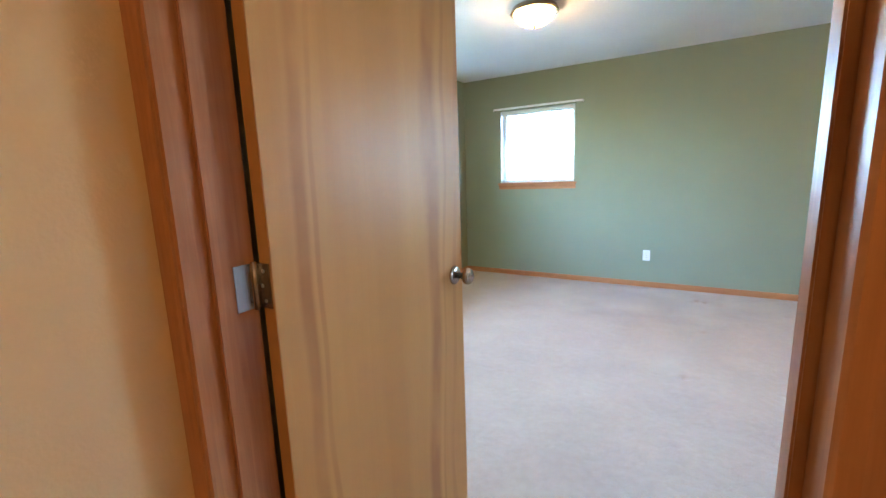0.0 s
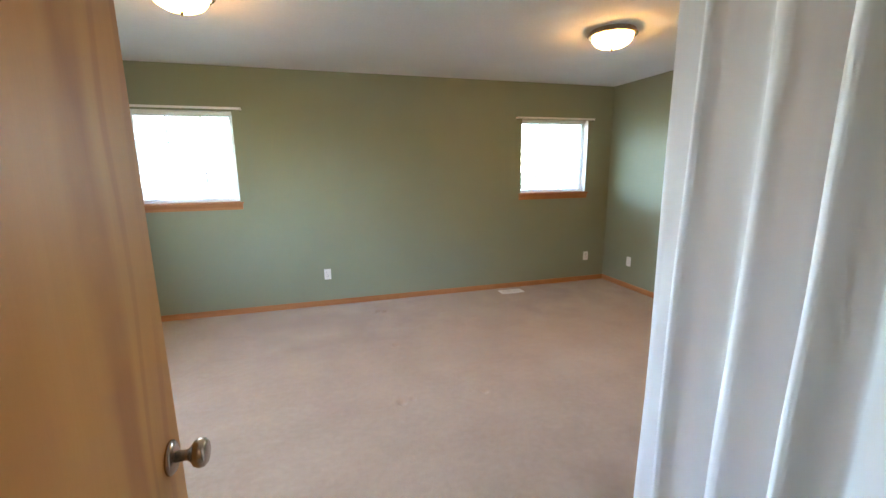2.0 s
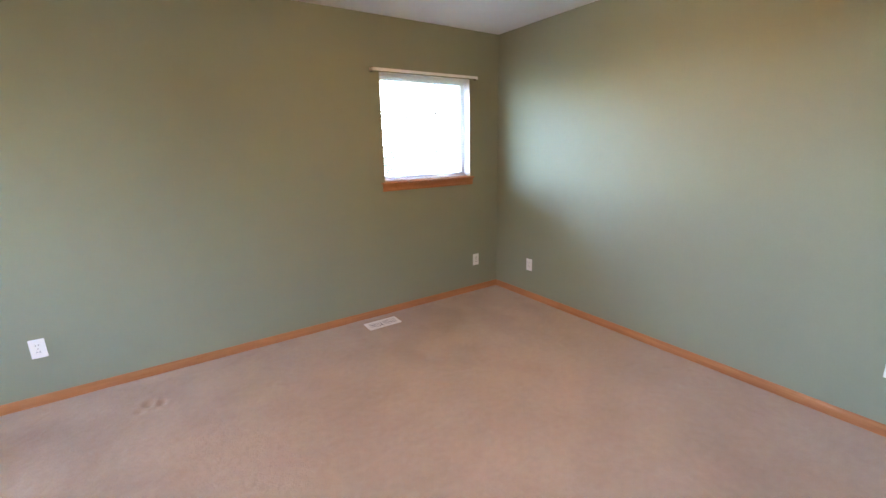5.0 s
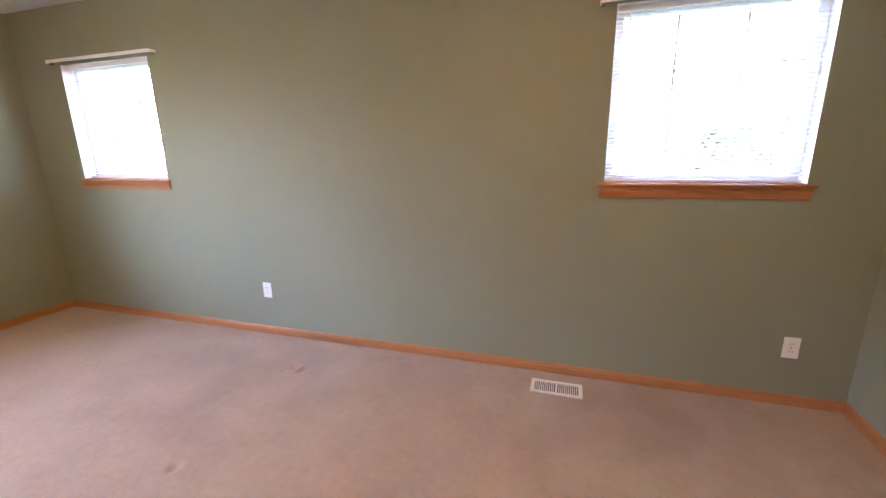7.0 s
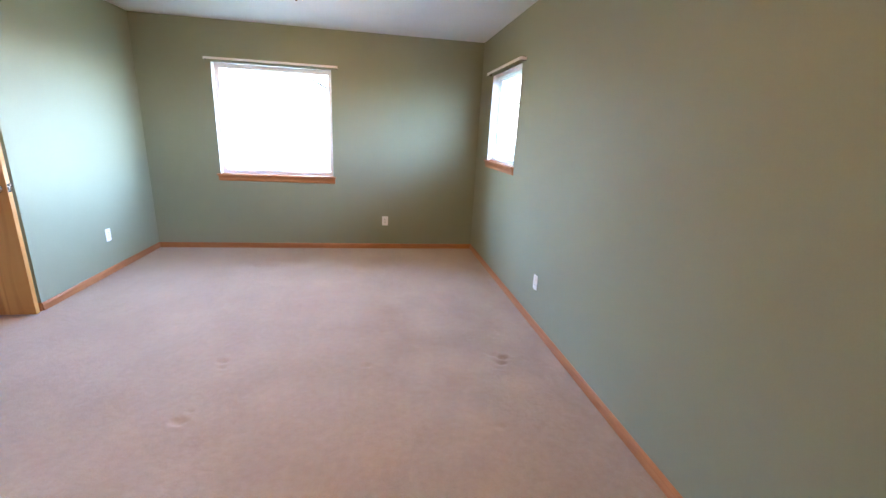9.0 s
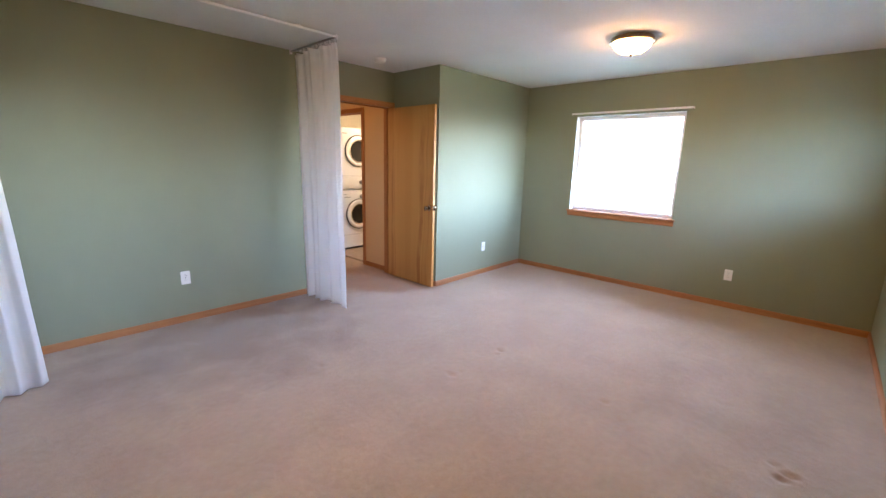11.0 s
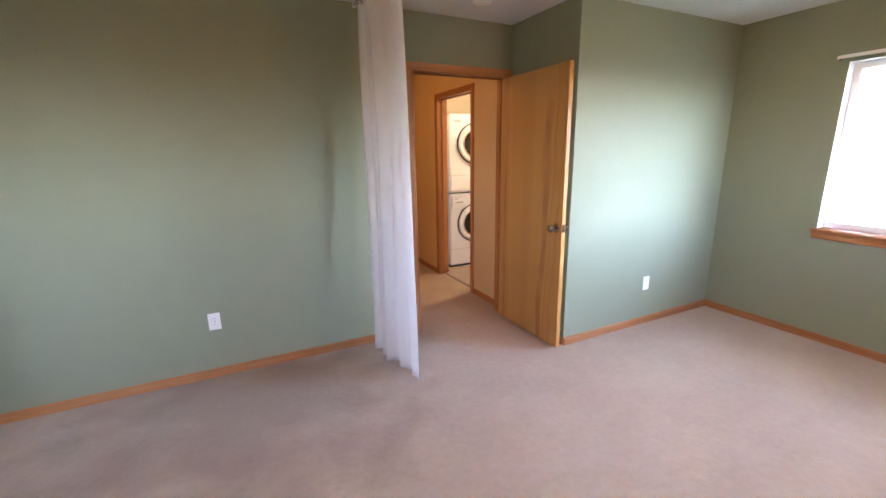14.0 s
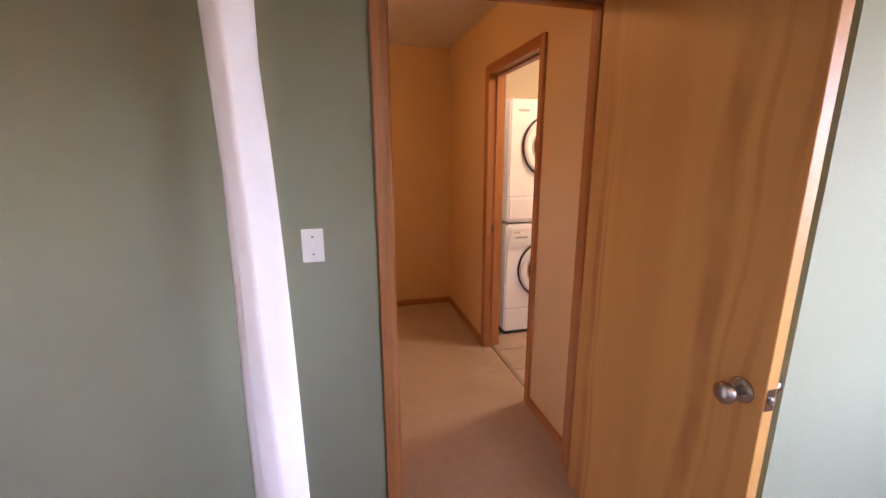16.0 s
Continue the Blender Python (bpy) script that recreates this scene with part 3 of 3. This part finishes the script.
    for i in range(4):
        bm.faces.new((top[i], top[i + 1], top[i + 6], top[i + 5]))
        bm.faces.new((bot[i], bot[i + 1], bot[i + 6], bot[i + 5]))
    first = part("slat", bm, M_VINYL, root, smooth=True)
    drop = z1 - z0 - 0.055
    n = int(drop / 0.021)
    rnd = random.Random(5)
    for i in range(n):
        o = first if i == 0 else new("slat", first.data)
        o.parent = root
        o.location = (0, 0, -0.045 - i * 0.021)
        o.rotation_euler = (radians(9 + rnd.uniform(-2.5, 2.5)), radians(rnd.uniform(-0.15, 0.15)), 0)
    for x in (-w * 0.72, w * 0.72):
        part("cord", boxes(((x - 0.0008, -0.0135, z0 - z1 + 0.01), (x + 0.0008, -0.012, -0.02))), M_VINYL, root)
    part("wand", lathe([(0, -0.45), (0.004, -0.45), (0.004, -0.03), (0, -0.03)], 8), M_VINYL, root).location = (-w + 0.06, -0.02, 0)


blind(W1)
blind(W2)


def curtain_rod(along, a0, a1, face, side, z):
    """A flat white lock-seam rod whose ends turn back to wall brackets."""
    root = tagged(holder("curtain_rod"), "flat white metal curtain rod above a window", "curtain rod", "window curtain rods")
    d, h, r = 0.055, 0.011, 0.02
    pts = [(a0, 0.0), (a0, d - r), (a0 + 0.006, d - 0.006), (a0 + r, d), (a1 - r, d), (a1 - 0.006, d - 0.006), (a1, d - r), (a1, 0.0)]
    bm = bmesh.new()
    rows = []
    for u, q in pts:
        n = face + side * q
        n2 = face + side * max(q - 0.006, 0)
        um = u + (0.006 if u < (a0 + a1) / 2 else -0.006) * (q < d - 0.001)
        f = (lambda uu, nn, zz: (uu, nn, zz)) if along == "x" else (lambda uu, nn, zz: (nn, uu, zz))
        rows.append([bm.verts.new(f(u, n, z - h)), bm.verts.new(f(u, n, z + h)), bm.verts.new(f(um, n2, z + h)), bm.verts.new(f(um, n2, z - h))])
    for p, q in zip(rows, rows[1:]):
        for i in range(4):
            bm.faces.new((p[i], p[(i + 1) % 4], q[(i + 1) % 4], q[i]))
    bm.faces.new(rows[0]), bm.faces.new(rows[-1])
    part("rod", bm, M_VINYL, root)
    for u in (a0 + 0.012, a1 - 0.012):
        n0, n1 = sorted((face, face + side * 0.03))
        q = ((u - 0.005, n0, z - 0.017), (u + 0.005, n1, z + 0.017)) if along == "x" else ((n0, u - 0.005, z - 0.017), (n1, u + 0.005, z + 0.017))
        part("bracket", boxes(q, bevel=0.001), M_NICKEL, root, "small metal bracket")
    return root


curtain_rod("x", -5.305, -4.235, 0.0, -1, 2.052)
curtain_rod("x", -1.315, -0.27, 0.0, -1, 2.040)
curtain_rod("y", -3.00, -1.64, XW, 1, 2.060)


# ---- ceiling lamps ----
def ceiling_lamp(at, glass, label):
    root = tagged(holder("ceiling_lamp", at), label, "ceiling lamp", "flush ceiling lamps")
    part("pan", lathe([(0.0, 0.0), (0.150, 0.0), (0.158, -0.006), (0.163, -0.020), (0.170, -0.030), (0.172, -0.036), (0.166, -0.041), (0.150, -0.042), (0.140, -0.036), (0.0, -0.034)], 48),
         M_BRONZE, root, "brushed bronze pan", True)
    part("bowl", lathe([(0.138, -0.036), (0.141, -0.050), (0.134, -0.070), (0.115, -0.092), (0.085, -0.109), (0.045, -0.120), (0.012, -0.123), (0.0, -0.123)], 48),
         glass, root, "glowing frosted glass bowl", True)
    part("finial", lathe([(0.0, -0.121), (0.013, -0.122), (0.014, -0.126), (0.007, -0.130), (0.009, -0.136), (0.006, -0.142), (0.0, -0.144)], 16), M_BRONZE, root, "bronze finial", True)
    return root


lamp_a = ceiling_lamp((-4.21, -1.80, H), M_BOWL, "flush bronze ceiling lamp with a lit frosted bowl")
lamp_b = copy_thing(lamp_a, pose(-1.445, -1.79, H))
ceiling_lamp((-2.75, -5.55, H), M_BOWL_HALL, "lit flush ceiling lamp in the hall")
ceiling_lamp((-4.9, -5.35, H), M_BOWL_LAUNDRY, "lit flush ceiling lamp in the laundry")


# ---- curtains on the ceiling track ----
TX, TY, TZ = -2.685, -3.640, 2.425
track = tagged(holder("curtain_track"), "white L-shaped ceiling rail that screens off a corner", "curtain rail")


def tube(points, r, steps=10):
    bm = bmesh.new()
    rings = []
    for i, p in enumerate(points):
        p = Vector(p)
        d = (Vector(points[min(i + 1, len(points) - 1)]) - Vector(points[max(i - 1, 0)])).normalized()
        u = d.orthogonal().normalized() if abs(d.z) > 0.9 else Vector((0, 0, 1))
        v = d.cross(u).normalized()
        u = v.cross(d)
        rings.append([bm.verts.new(p + r * (math.cos(2 * math.pi * k / steps) * u + math.sin(2 * math.pi * k / steps) * v)) for k in range(steps)])
    for a, b in zip(rings, rings[1:]):
        for k in range(steps):
            bm.faces.new((a[k], a[(k + 1) % steps], b[(k + 1) % steps], b[k]))
    bm.faces.new(rings[0]), bm.faces.new(rings[-1])
    return bm


part("long_rail", tube([(TX, TY, TZ), (XE, TY, TZ)], 0.009), M_VINYL, track, smooth=True)
part("short_rail", tube([(TX, TY - 0.009, TZ), (TX, YS, TZ)], 0.009), M_GREYPL, track, "grey metal side rail", smooth=True)
part("corner_cap", lathe([(0, -0.014), (0.013, -0.014), (0.014, 0.0), (0.013, 0.0155), (0, 0.0155)], 16), M_VINYL, track, smooth=True).location = (TX, TY, TZ - 0.001)
for x in (-2.35, -1.3, -0.5):
    part("bracket", boxes(((x - 0.02, TY - 0.012, TZ + 0.006), (x + 0.02, TY + 0.012, H)), bevel=0.002), M_VINYL, track)
part("bracket", boxes(((TX - 0.012, YS, TZ - 0.02), (TX + 0.012, YS + 0.012, TZ + 0.0145)), bevel=0.002), M_VINYL, track)


def curtain(name_label, p0, p1, q0, q1, folds, amp, seed, top=TZ - 0.035, foot=0.006, lift=None, settle=0.9, gather=0.55):
    """Gathered cloth: from p0 to p1 along the rail, spreading to q0, q1 at the floor."""
    rnd = random.Random(seed)
    root = tagged(holder("curtain", ((p0[0] + p1[0]) / 2, (p0[1] + p1[1]) / 2, 0)), name_label, "curtain", "white curtains")
    ox, oy = root.location.x, root.location.y
    n, rows = folds * 14, 46
    bounds = [0.0]
    for _ in range(folds):
        bounds.append(bounds[-1] + rnd.uniform(0.6, 1.5))
    bounds = [b / bounds[-1] for b in bounds]
    amps = [rnd.uniform(0.55, 1.15) for _ in range(folds)]
    lean = [rnd.uniform(-0.35, 0.35) for _ in range(folds)]
    bm = bmesh.new()
    grid = []
    d = Vector((p1[0] - p0[0], p1[1] - p0[1])).normalized()
    nrm = Vector((-d.y, d.x))
    for r in range(rows + 1):
        v = r / rows
        ease = v ** settle
        row = []
        for i in range(n + 1):
            u = i / n
            k = min(max(sum(1 for b in bounds if b <= u) - 1, 0), folds - 1)
            f = (u - bounds[k]) / (bounds[k + 1] - bounds[k])
            a = Vector(p0).lerp(Vector(p1), u)
            b = Vector(q0).lerp(Vector(q1), u)
            c = a.lerp(b, ease)
            w = math.sin(2 * math.pi * f)
            w += 0.18 * math.sin(4 * math.pi * f + k)
            size = amp * amps[k] * (gather + (1.1 - gather) * v) * (1 + 0.12 * math.sin(7 * v + k))
            c = c + nrm * (w * size) + d * (lean[k] * amp * 0.5 * math.sin(4 * math.pi * f) * v)
            c = c + nrm * 0.010 * noise.noise((u * 6, v * 3, seed)) + d * 0.008 * noise.noise((u * 9, v * 4, seed + 7))
            c = c + nrm * (0.004 + 0.1 * amp) * math.sin(math.pi * 2 * folds * 3.3 * u + seed) * (1 - v) ** 4
            z = top + (foot - top) * v
            if lift:
                z += lift(u) * v * v
            z += 0.006 * math.sin(2 * math.pi * f + k) * v
            row.append(bm.verts.new((c.x - ox, c.y - oy, z)))
        grid.append(row)
    for a, b in zip(grid, grid[1:]):
        for i in range(n):
            bm.faces.new((a[i], a[i + 1], b[i + 1], b[i]))
    ob = part("cloth", bm, M_CLOTH, root, smooth=True)
    mod = ob.modifiers.new("thickness", "SOLIDIFY")
    mod.thickness = 0.0012
    for k in range(folds * 2):
        u = (k + 0.5) / (folds * 2)
        a = Vector(p0).lerp(Vector(p1), u)
        ring = tube([(0.017 * math.cos(t * math.pi / 8) * nrm.x, 0.017 * math.cos(t * math.pi / 8) * nrm.y, 0.020 * math.sin(t * math.pi / 8)) for t in range(17)], 0.0016, 6)
        o = part("ring", ring, M_HOOK, root, "dark metal curtain ring", True)
        o.location = (a.x - ox, a.y - oy, TZ - 0.012)
    return root


curtain("white gathered curtain hanging beside the door", (TX - 0.020, YS + 0.04), (TX - 0.025, TY - 0.030), (TX + 0.030, -4.265), (-2.790, -3.742), 5, 0.052, 3, settle=0.3, gather=0.9,
        lift=lambda u: 0.05 * (1 - u) ** 0.5)
curtain("white gathered curtain hanging against the wall in the corner", (-0.012, TY), (-0.335, TY), (-0.030, TY - 0.135), (-0.385, TY - 0.150), 4, 0.019, 8,
        lift=lambda u: 0.012 * math.sin(9 * u))
curtain("white gathered curtain drawn back towards the corner", (-0.325, TY - 0.008), (-0.590, TY), (-0.372, TY - 0.175), (-0.660, TY - 0.175), 3, 0.024, 12,
        lift=lambda u: 0.030 * u * u)


# ---- fittings on the walls ----
def outlet(at, rz, label="white duplex outlet low on the wall", holes=True):
    """A cover plate; it faces -y at rz = 0."""
    root = tagged(holder("wall_outlet", at, rz), label, "outlet", "wall outlets")
    part("cover_plate", boxes(((-0.036, -0.0055, -0.058), (0.036, 0.0, 0.058)), bevel=0.002), M_PLATE, root)
    if holes:
        for z in (-0.021, 0.021):
            r = part("socket", boxes(((-0.0165, -0.0075, z - 0.014), (0.0165, -0.005, z + 0.014)), bevel=0.004), M_PLATE, root)
            for x in (-0.0065, 0.0065):
                part("slot", boxes(((x - 0.0012, -0.0079, z - 0.003), (x + 0.0012, -0.0070, z + 0.006))), M_SLOT, r)
        part("screw", boxes(((-0.003, -0.0066, -0.003), (0.003, -0.005, 0.003)), bevel=0.001), M_NICKEL, root)
    else:
        part("jack", boxes(((-0.009, -0.010, -0.009), (0.009, -0.005, 0.009)), bevel=0.003), M_PLATE, root)
    return root


outlet((-3.533, 0, 0.352), 0)
outlet((-0.27, 0, 0.329), 0)
outlet((XE, -0.474, 0.330), -90)
outlet((XE, -2.895, 0.36), -90)
outlet((XE, -3.30, 0.36), -90, "white wall plate with a small jack", False)
outlet((XW, -1.103, 0.350), 90)
outlet((-4.852, YB, 0.361), 180)
outlet((-1.612, YS, 0.395), 180)

sw = tagged(holder("light_switch", (-2.815, YS, 1.200), 180), "white single toggle light switch beside the door", "light switch")
part("cover_plate", boxes(((-0.036, -0.0055, -0.058), (0.036, 0.0, 0.058)), bevel=0.002), M_PLATE, sw)
part("toggle", boxes(((-0.005, -0.016, -0.004), (0.005, -0.005, 0.013)), bevel=0.002), M_PLATE, sw)
for z in (-0.03, 0.03):
    part("screw", boxes(((-0.003, -0.0066, z - 0.003), (0.003, -0.005, z + 0.003)), bevel=0.001), M_NICKEL, sw)

smoke = tagged(holder("smoke_detector", (-3.42, -4.0, H)), "round white smoke detector on the ceiling", "smoke detector")
part("base", lathe([(0, 0), (0.066, 0), (0.066, -0.010), (0.0, -0.010)], 32), M_PLATE, smoke, smooth=False)
part("cap", lathe([(0.060, -0.010), (0.060, -0.026), (0.050, -0.036), (0.020, -0.040), (0.0, -0.040)], 32), M_PLATE, smoke, smooth=True)

# floor register
reg = tagged(holder("floor_vent", (-1.42, -0.188, 0.004)), "white metal floor register set in the carpet", "floor vent")
L, W = 0.143, 0.068
part("frame", boxes(((-L, -W, 0), (L, -W + 0.018, 0.007)), ((-L, W - 0.018, 0), (L, W, 0.007)), ((-L, -W + 0.018, 0), (-L + 0.022, W - 0.018, 0.007)),
                    ((L - 0.022, -W + 0.018, 0), (L, W - 0.018, 0.007)), ((-0.006, -W + 0.018, 0), (0.006, W - 0.018, 0.007))), M_PLATE, reg)
# Black sheet below the louvres paints the shade of the open duct.
part("duct_shade", boxes(((-L + 0.02, -W + 0.016, -0.002), (L - 0.02, W - 0.016, 0.001))), M_SLOT, reg, "dark sheet in place of the shaded duct opening")
_s = None
for i in range(22):
    x = -L + 0.029 + i * 0.0108
    if abs(x) < 0.010:
        continue
    if _s is None:
        _s = part("louvre", boxes(((-0.0022, -W + 0.017, 0.001), (0.0022, W - 0.017, 0.006))), M_PLATE, reg)
        o = _s
    else:
        o = new("louvre", _s.data)
        o.parent = reg
    o.location.x = x
    o.rotation_euler.y = radians(12 if x < 0 else -12)
part("lever", boxes(((L - 0.032, -0.006, 0.006), (L - 0.027, 0.006, 0.011)), bevel=0.001), M_PLATE, reg)


# ---- laundry stack ----
def drum_machine(name, at, label, panel_low):
    """A white front loader facing +y: body, control band, round door with bright ring and dark glass."""
    root = tagged(holder(name, at), label, name.split("_")[-1] if name != "washing_machine" else "washing machine")
    w, dp, hh = 0.345, 0.70, 0.945
    part("body", boxes(((-w, -dp, 0.012 if panel_low else 0.03), (w, 0.0, hh)), bevel=0.012), M_ENAMEL, root)
    for x in (-0.28, 0.28):
        for y in (-0.62, -0.08):
            part("foot", boxes(((x - 0.02, y - 0.02, 0.0), (x + 0.02, y + 0.02, 0.013 if panel_low else 0.032))), M_SLOT, root, "dark rubber foot")
    # Dark filler stands in for the shade in the gap below the body.
    if not panel_low:
        part("gap_shade", boxes(((-w + 0.01, -dp + 0.05, 0.0), (w - 0.01, -0.012, 0.032))), M_SLOT, root, "dark filler painted as the shaded gap under the washer")
    zc = 0.60 if panel_low else 0.565
    zp = 0.12 if panel_low else 0.845
    part("control_panel", boxes(((-w + 0.006, -0.001, zp - 0.085), (w - 0.006, 0.016, zp + 0.085)), bevel=0.008), M_ENAMEL, root)
    k = part("dial", lathe([(0, 0.045), (0.026, 0.044), (0.030, 0.036), (0.032, 0.015), (0, 0.015)], 24, "y"), M_GREYPL, root, "grey control dial", True)
    k.location = (-0.04, 0, zp)
    if not panel_low:
        part("drawer", boxes(((0.10, 0.012, zp - 0.055), (w - 0.02, 0.022, zp + 0.055)), bevel=0.005), M_ENAMEL, root)
        part("drawer_pull", boxes(((0.17, 0.020, zp - 0.012), (0.28, 0.026, zp + 0.002)), bevel=0.003), M_GREYPL, root, "grey drawer pull")
        part("badge", boxes(((0.24, 0.0205, zp + 0.030), (0.29, 0.0235, zp + 0.040))), M_GREYPL, root)
    else:
        part("badge", boxes(((0.19, -0.001, hh - 0.09), (0.28, 0.0025, hh - 0.075)), bevel=0.001), M_GREYPL, root)
    part("kick_seam", boxes(((-w + 0.004, -0.001, 0.235 if not panel_low else 0.218), (w - 0.004, 0.0012, 0.239 if not panel_low else 0.222))), M_GREYPL, root)
    dr = part("door", lathe([(0.232, 0.0), (0.232, 0.020), (0.222, 0.032), (0.205, 0.036), (0.170, 0.030), (0.160, 0.018), (0.160, 0.0)], 48, "y"), M_ENAMEL, root, "white round door", True)
    dr.location = (0, 0, zc)
    part("ring", lathe([(0.236, 0.001), (0.243, 0.004), (0.245, 0.014), (0.240, 0.022), (0.2325, 0.020)], 48, "y"), M_SLOT, dr, "dark door surround", True)
    part("bright_ring", lathe([(0.168, 0.026), (0.172, 0.036), (0.162, 0.038), (0.152, 0.030), (0.152, 0.020)], 48, "y"), M_CHROME, dr, "chrome inner ring", True)
    part("glass", lathe([(0.0, 0.010), (0.08, 0.014), (0.154, 0.024)], 48, "y"), M_DARKGLASS, dr, "dark convex glass", True)
    part("door_grip", boxes(((-0.205, 0.022, -0.05), (-0.185, 0.044, 0.05)), bevel=0.006), M_CHROME, dr, "chrome grip")
    return root


drum_machine("washing_machine", (-4.53, -5.975, 0.010), "white front-loading washer under the dryer", False)
drum_machine("clothes_dryer", (-4.53, -5.975, 0.957), "white front-loading dryer stacked on the washer", True)


# ---- outside ----
M_GRASS = surface("lawn", (0.045, 0.075, 0.022), (0.07, 0.10, 0.035), 0.9, big=0.2, fine=6, relief=0.3, depth=0.03)
M_TRUNK = surface("bark", (0.09, 0.065, 0.045), (0.13, 0.10, 0.075), 0.9, big=3, fine=30, relief=0.5, depth=0.01)
M_LEAF = surface("foliage", (0.035, 0.055, 0.022), (0.055, 0.075, 0.032), 0.7, big=1, fine=12)
M_FARROOF = surface("weathered_shingle", (0.038, 0.038, 0.040), (0.055, 0.054, 0.056), 0.9, big=3, fine=30)
M_DARKPANE = material("far_glass", (0.06, 0.07, 0.08), 0.1)[0]
tagged(part("ground", boxes(((-400, -400, -3.2), (400, 400, -3.0))), M_GRASS), "green lawn reaching the horizon", "ground", kind="structure")


def house(at, rz, w, d, h, rise, tone, label):
    root = tagged(holder("neighbour_house", at, rz), label, "house", "neighbouring houses")
    m = surface("far_siding", tone, tuple(c * 0.92 for c in tone), 0.8, big=1, fine=25)
    part("wall", boxes(((-w / 2, -d / 2, 0), (w / 2, d / 2, h))), m, root)
    bm = bmesh.new()
    e = 0.08
    v = [bm.verts.new(p) for p in ((-w / 2 - e, -d / 2 - e, h), (w / 2 + e, -d / 2 - e, h), (w / 2 + e, d / 2 + e, h), (-w / 2 - e, d / 2 + e, h), (0, -d / 2 - e, h + rise), (0, d / 2 + e, h + rise))]
    for f in ((0, 4, 5, 3), (1, 2, 5, 4), (0, 3, 2, 1)):
        bm.faces.new([v[i] for i in f])
    part("roof", bm, M_FARROOF, root, "grey shingled gable roof")
    bm = bmesh.new()
    for s in (-1, 1):
        a = [bm.verts.new((x, s * (d / 2 + 0.02), z)) for x, z in ((-w / 2, h), (w / 2, h), (0, h + rise * 0.98))]
        b = [bm.verts.new((x, s * (d / 2 - 0.2), z)) for x, z in ((-w / 2, h), (w / 2, h), (0, h + rise * 0.98))]
        bm.faces.new(a), bm.faces.new(b)
        for i in range(3):
            bm.faces.new((a[i], a[(i + 1) % 3], b[(i + 1) % 3], b[i]))
    part("gable", bm, m, root)
    for z in (1.0, h - 1.7):
        for x in (-w * 0.28, w * 0.05, w * 0.3):
            win = part("window", boxes(((x - 0.6, -d / 2 - 0.05, z), (x + 0.6, -d / 2 + 0.02, z + 1.2))), M_VINYL, root, "white framed window")
            part("pane", boxes(((x - 0.52, -d / 2 - 0.06, z + 0.08), (x + 0.52, -d / 2 - 0.045, z + 1.12))), M_DARKPANE, win)
    return root


house((-14.4, 31.0, -3.0), 4, 9, 8, 3.0, 1.9, (0.62, 0.60, 0.56), "two-storey neighbouring house with grey gable roof")
house((-10.5, 25.0, -3.0), 12, 9, 6, 2.0, 1.3, (0.58, 0.55, 0.5), "low neighbouring house with a broad grey roof")
house((-16.0, -4.6, -3.0), -90, 8.5, 8, 4.3, 2.2, (0.66, 0.64, 0.6), "pale neighbouring house with a steep gable")


def tree(at, h, seed):
    rnd = random.Random(seed)
    root = tagged(holder("tree", at), "broad-leaved garden tree with open crown", "tree", "garden trees")
    pts = [(0.05 * math.sin(i), 0.05 * math.cos(2 * i), h * 0.75 * i / 6) for i in range(7)]
    bm = tube(pts, 0.13, 8)
    for v in bm.verts:
        k = 1 - 0.75 * v.co.z / (h * 0.75)
        v.co.x, v.co.y = v.co.x * k, v.co.y * k
    part("trunk", bm, M_TRUNK, root, smooth=True)
    leaves, faces = [], []
    for b in range(16):
        z0 = h * rnd.uniform(0.28, 0.72)
        a, ln = rnd.uniform(0, 6.28), h * rnd.uniform(0.14, 0.3)
        tip = Vector((math.cos(a) * ln, math.sin(a) * ln, z0 + ln * rnd.uniform(0.3, 0.9)))
        part("limb", tube([(0, 0, z0), tuple(tip * 0.5 + Vector((0, 0, z0 * 0.5 + 0.05))), tuple(tip)], 0.03, 5), M_TRUNK, root)
        for _ in range(130):
            c = tip + Vector((rnd.gauss(0, 1), rnd.gauss(0, 1), rnd.gauss(0, 0.8))) * h * 0.065
            s = rnd.uniform(0.05, 0.11)
            n1 = Vector((rnd.gauss(0, 1), rnd.gauss(0, 1), rnd.gauss(0, 1))).normalized() * s
            n2 = n1.orthogonal().normalized() * s * 0.6
            i = len(leaves)
            leaves += [c - n1, c + n2, c + n1, c - n2]
            faces.append((i, i + 1, i + 2, i + 3))
    me = bpy.data.meshes.new("crown")
    me.from_pydata([tuple(v) for v in leaves], [], faces)
    me.materials.append(M_LEAF)
    cr = new("crown", me)
    cr.parent = root


tree((1.8, 10.5, -3.0), 6.0, 2)
tree((-1.5, 13.5, -3.0), 5.2, 3)
tree((4.5, 13.0, -3.0), 6.5, 4)
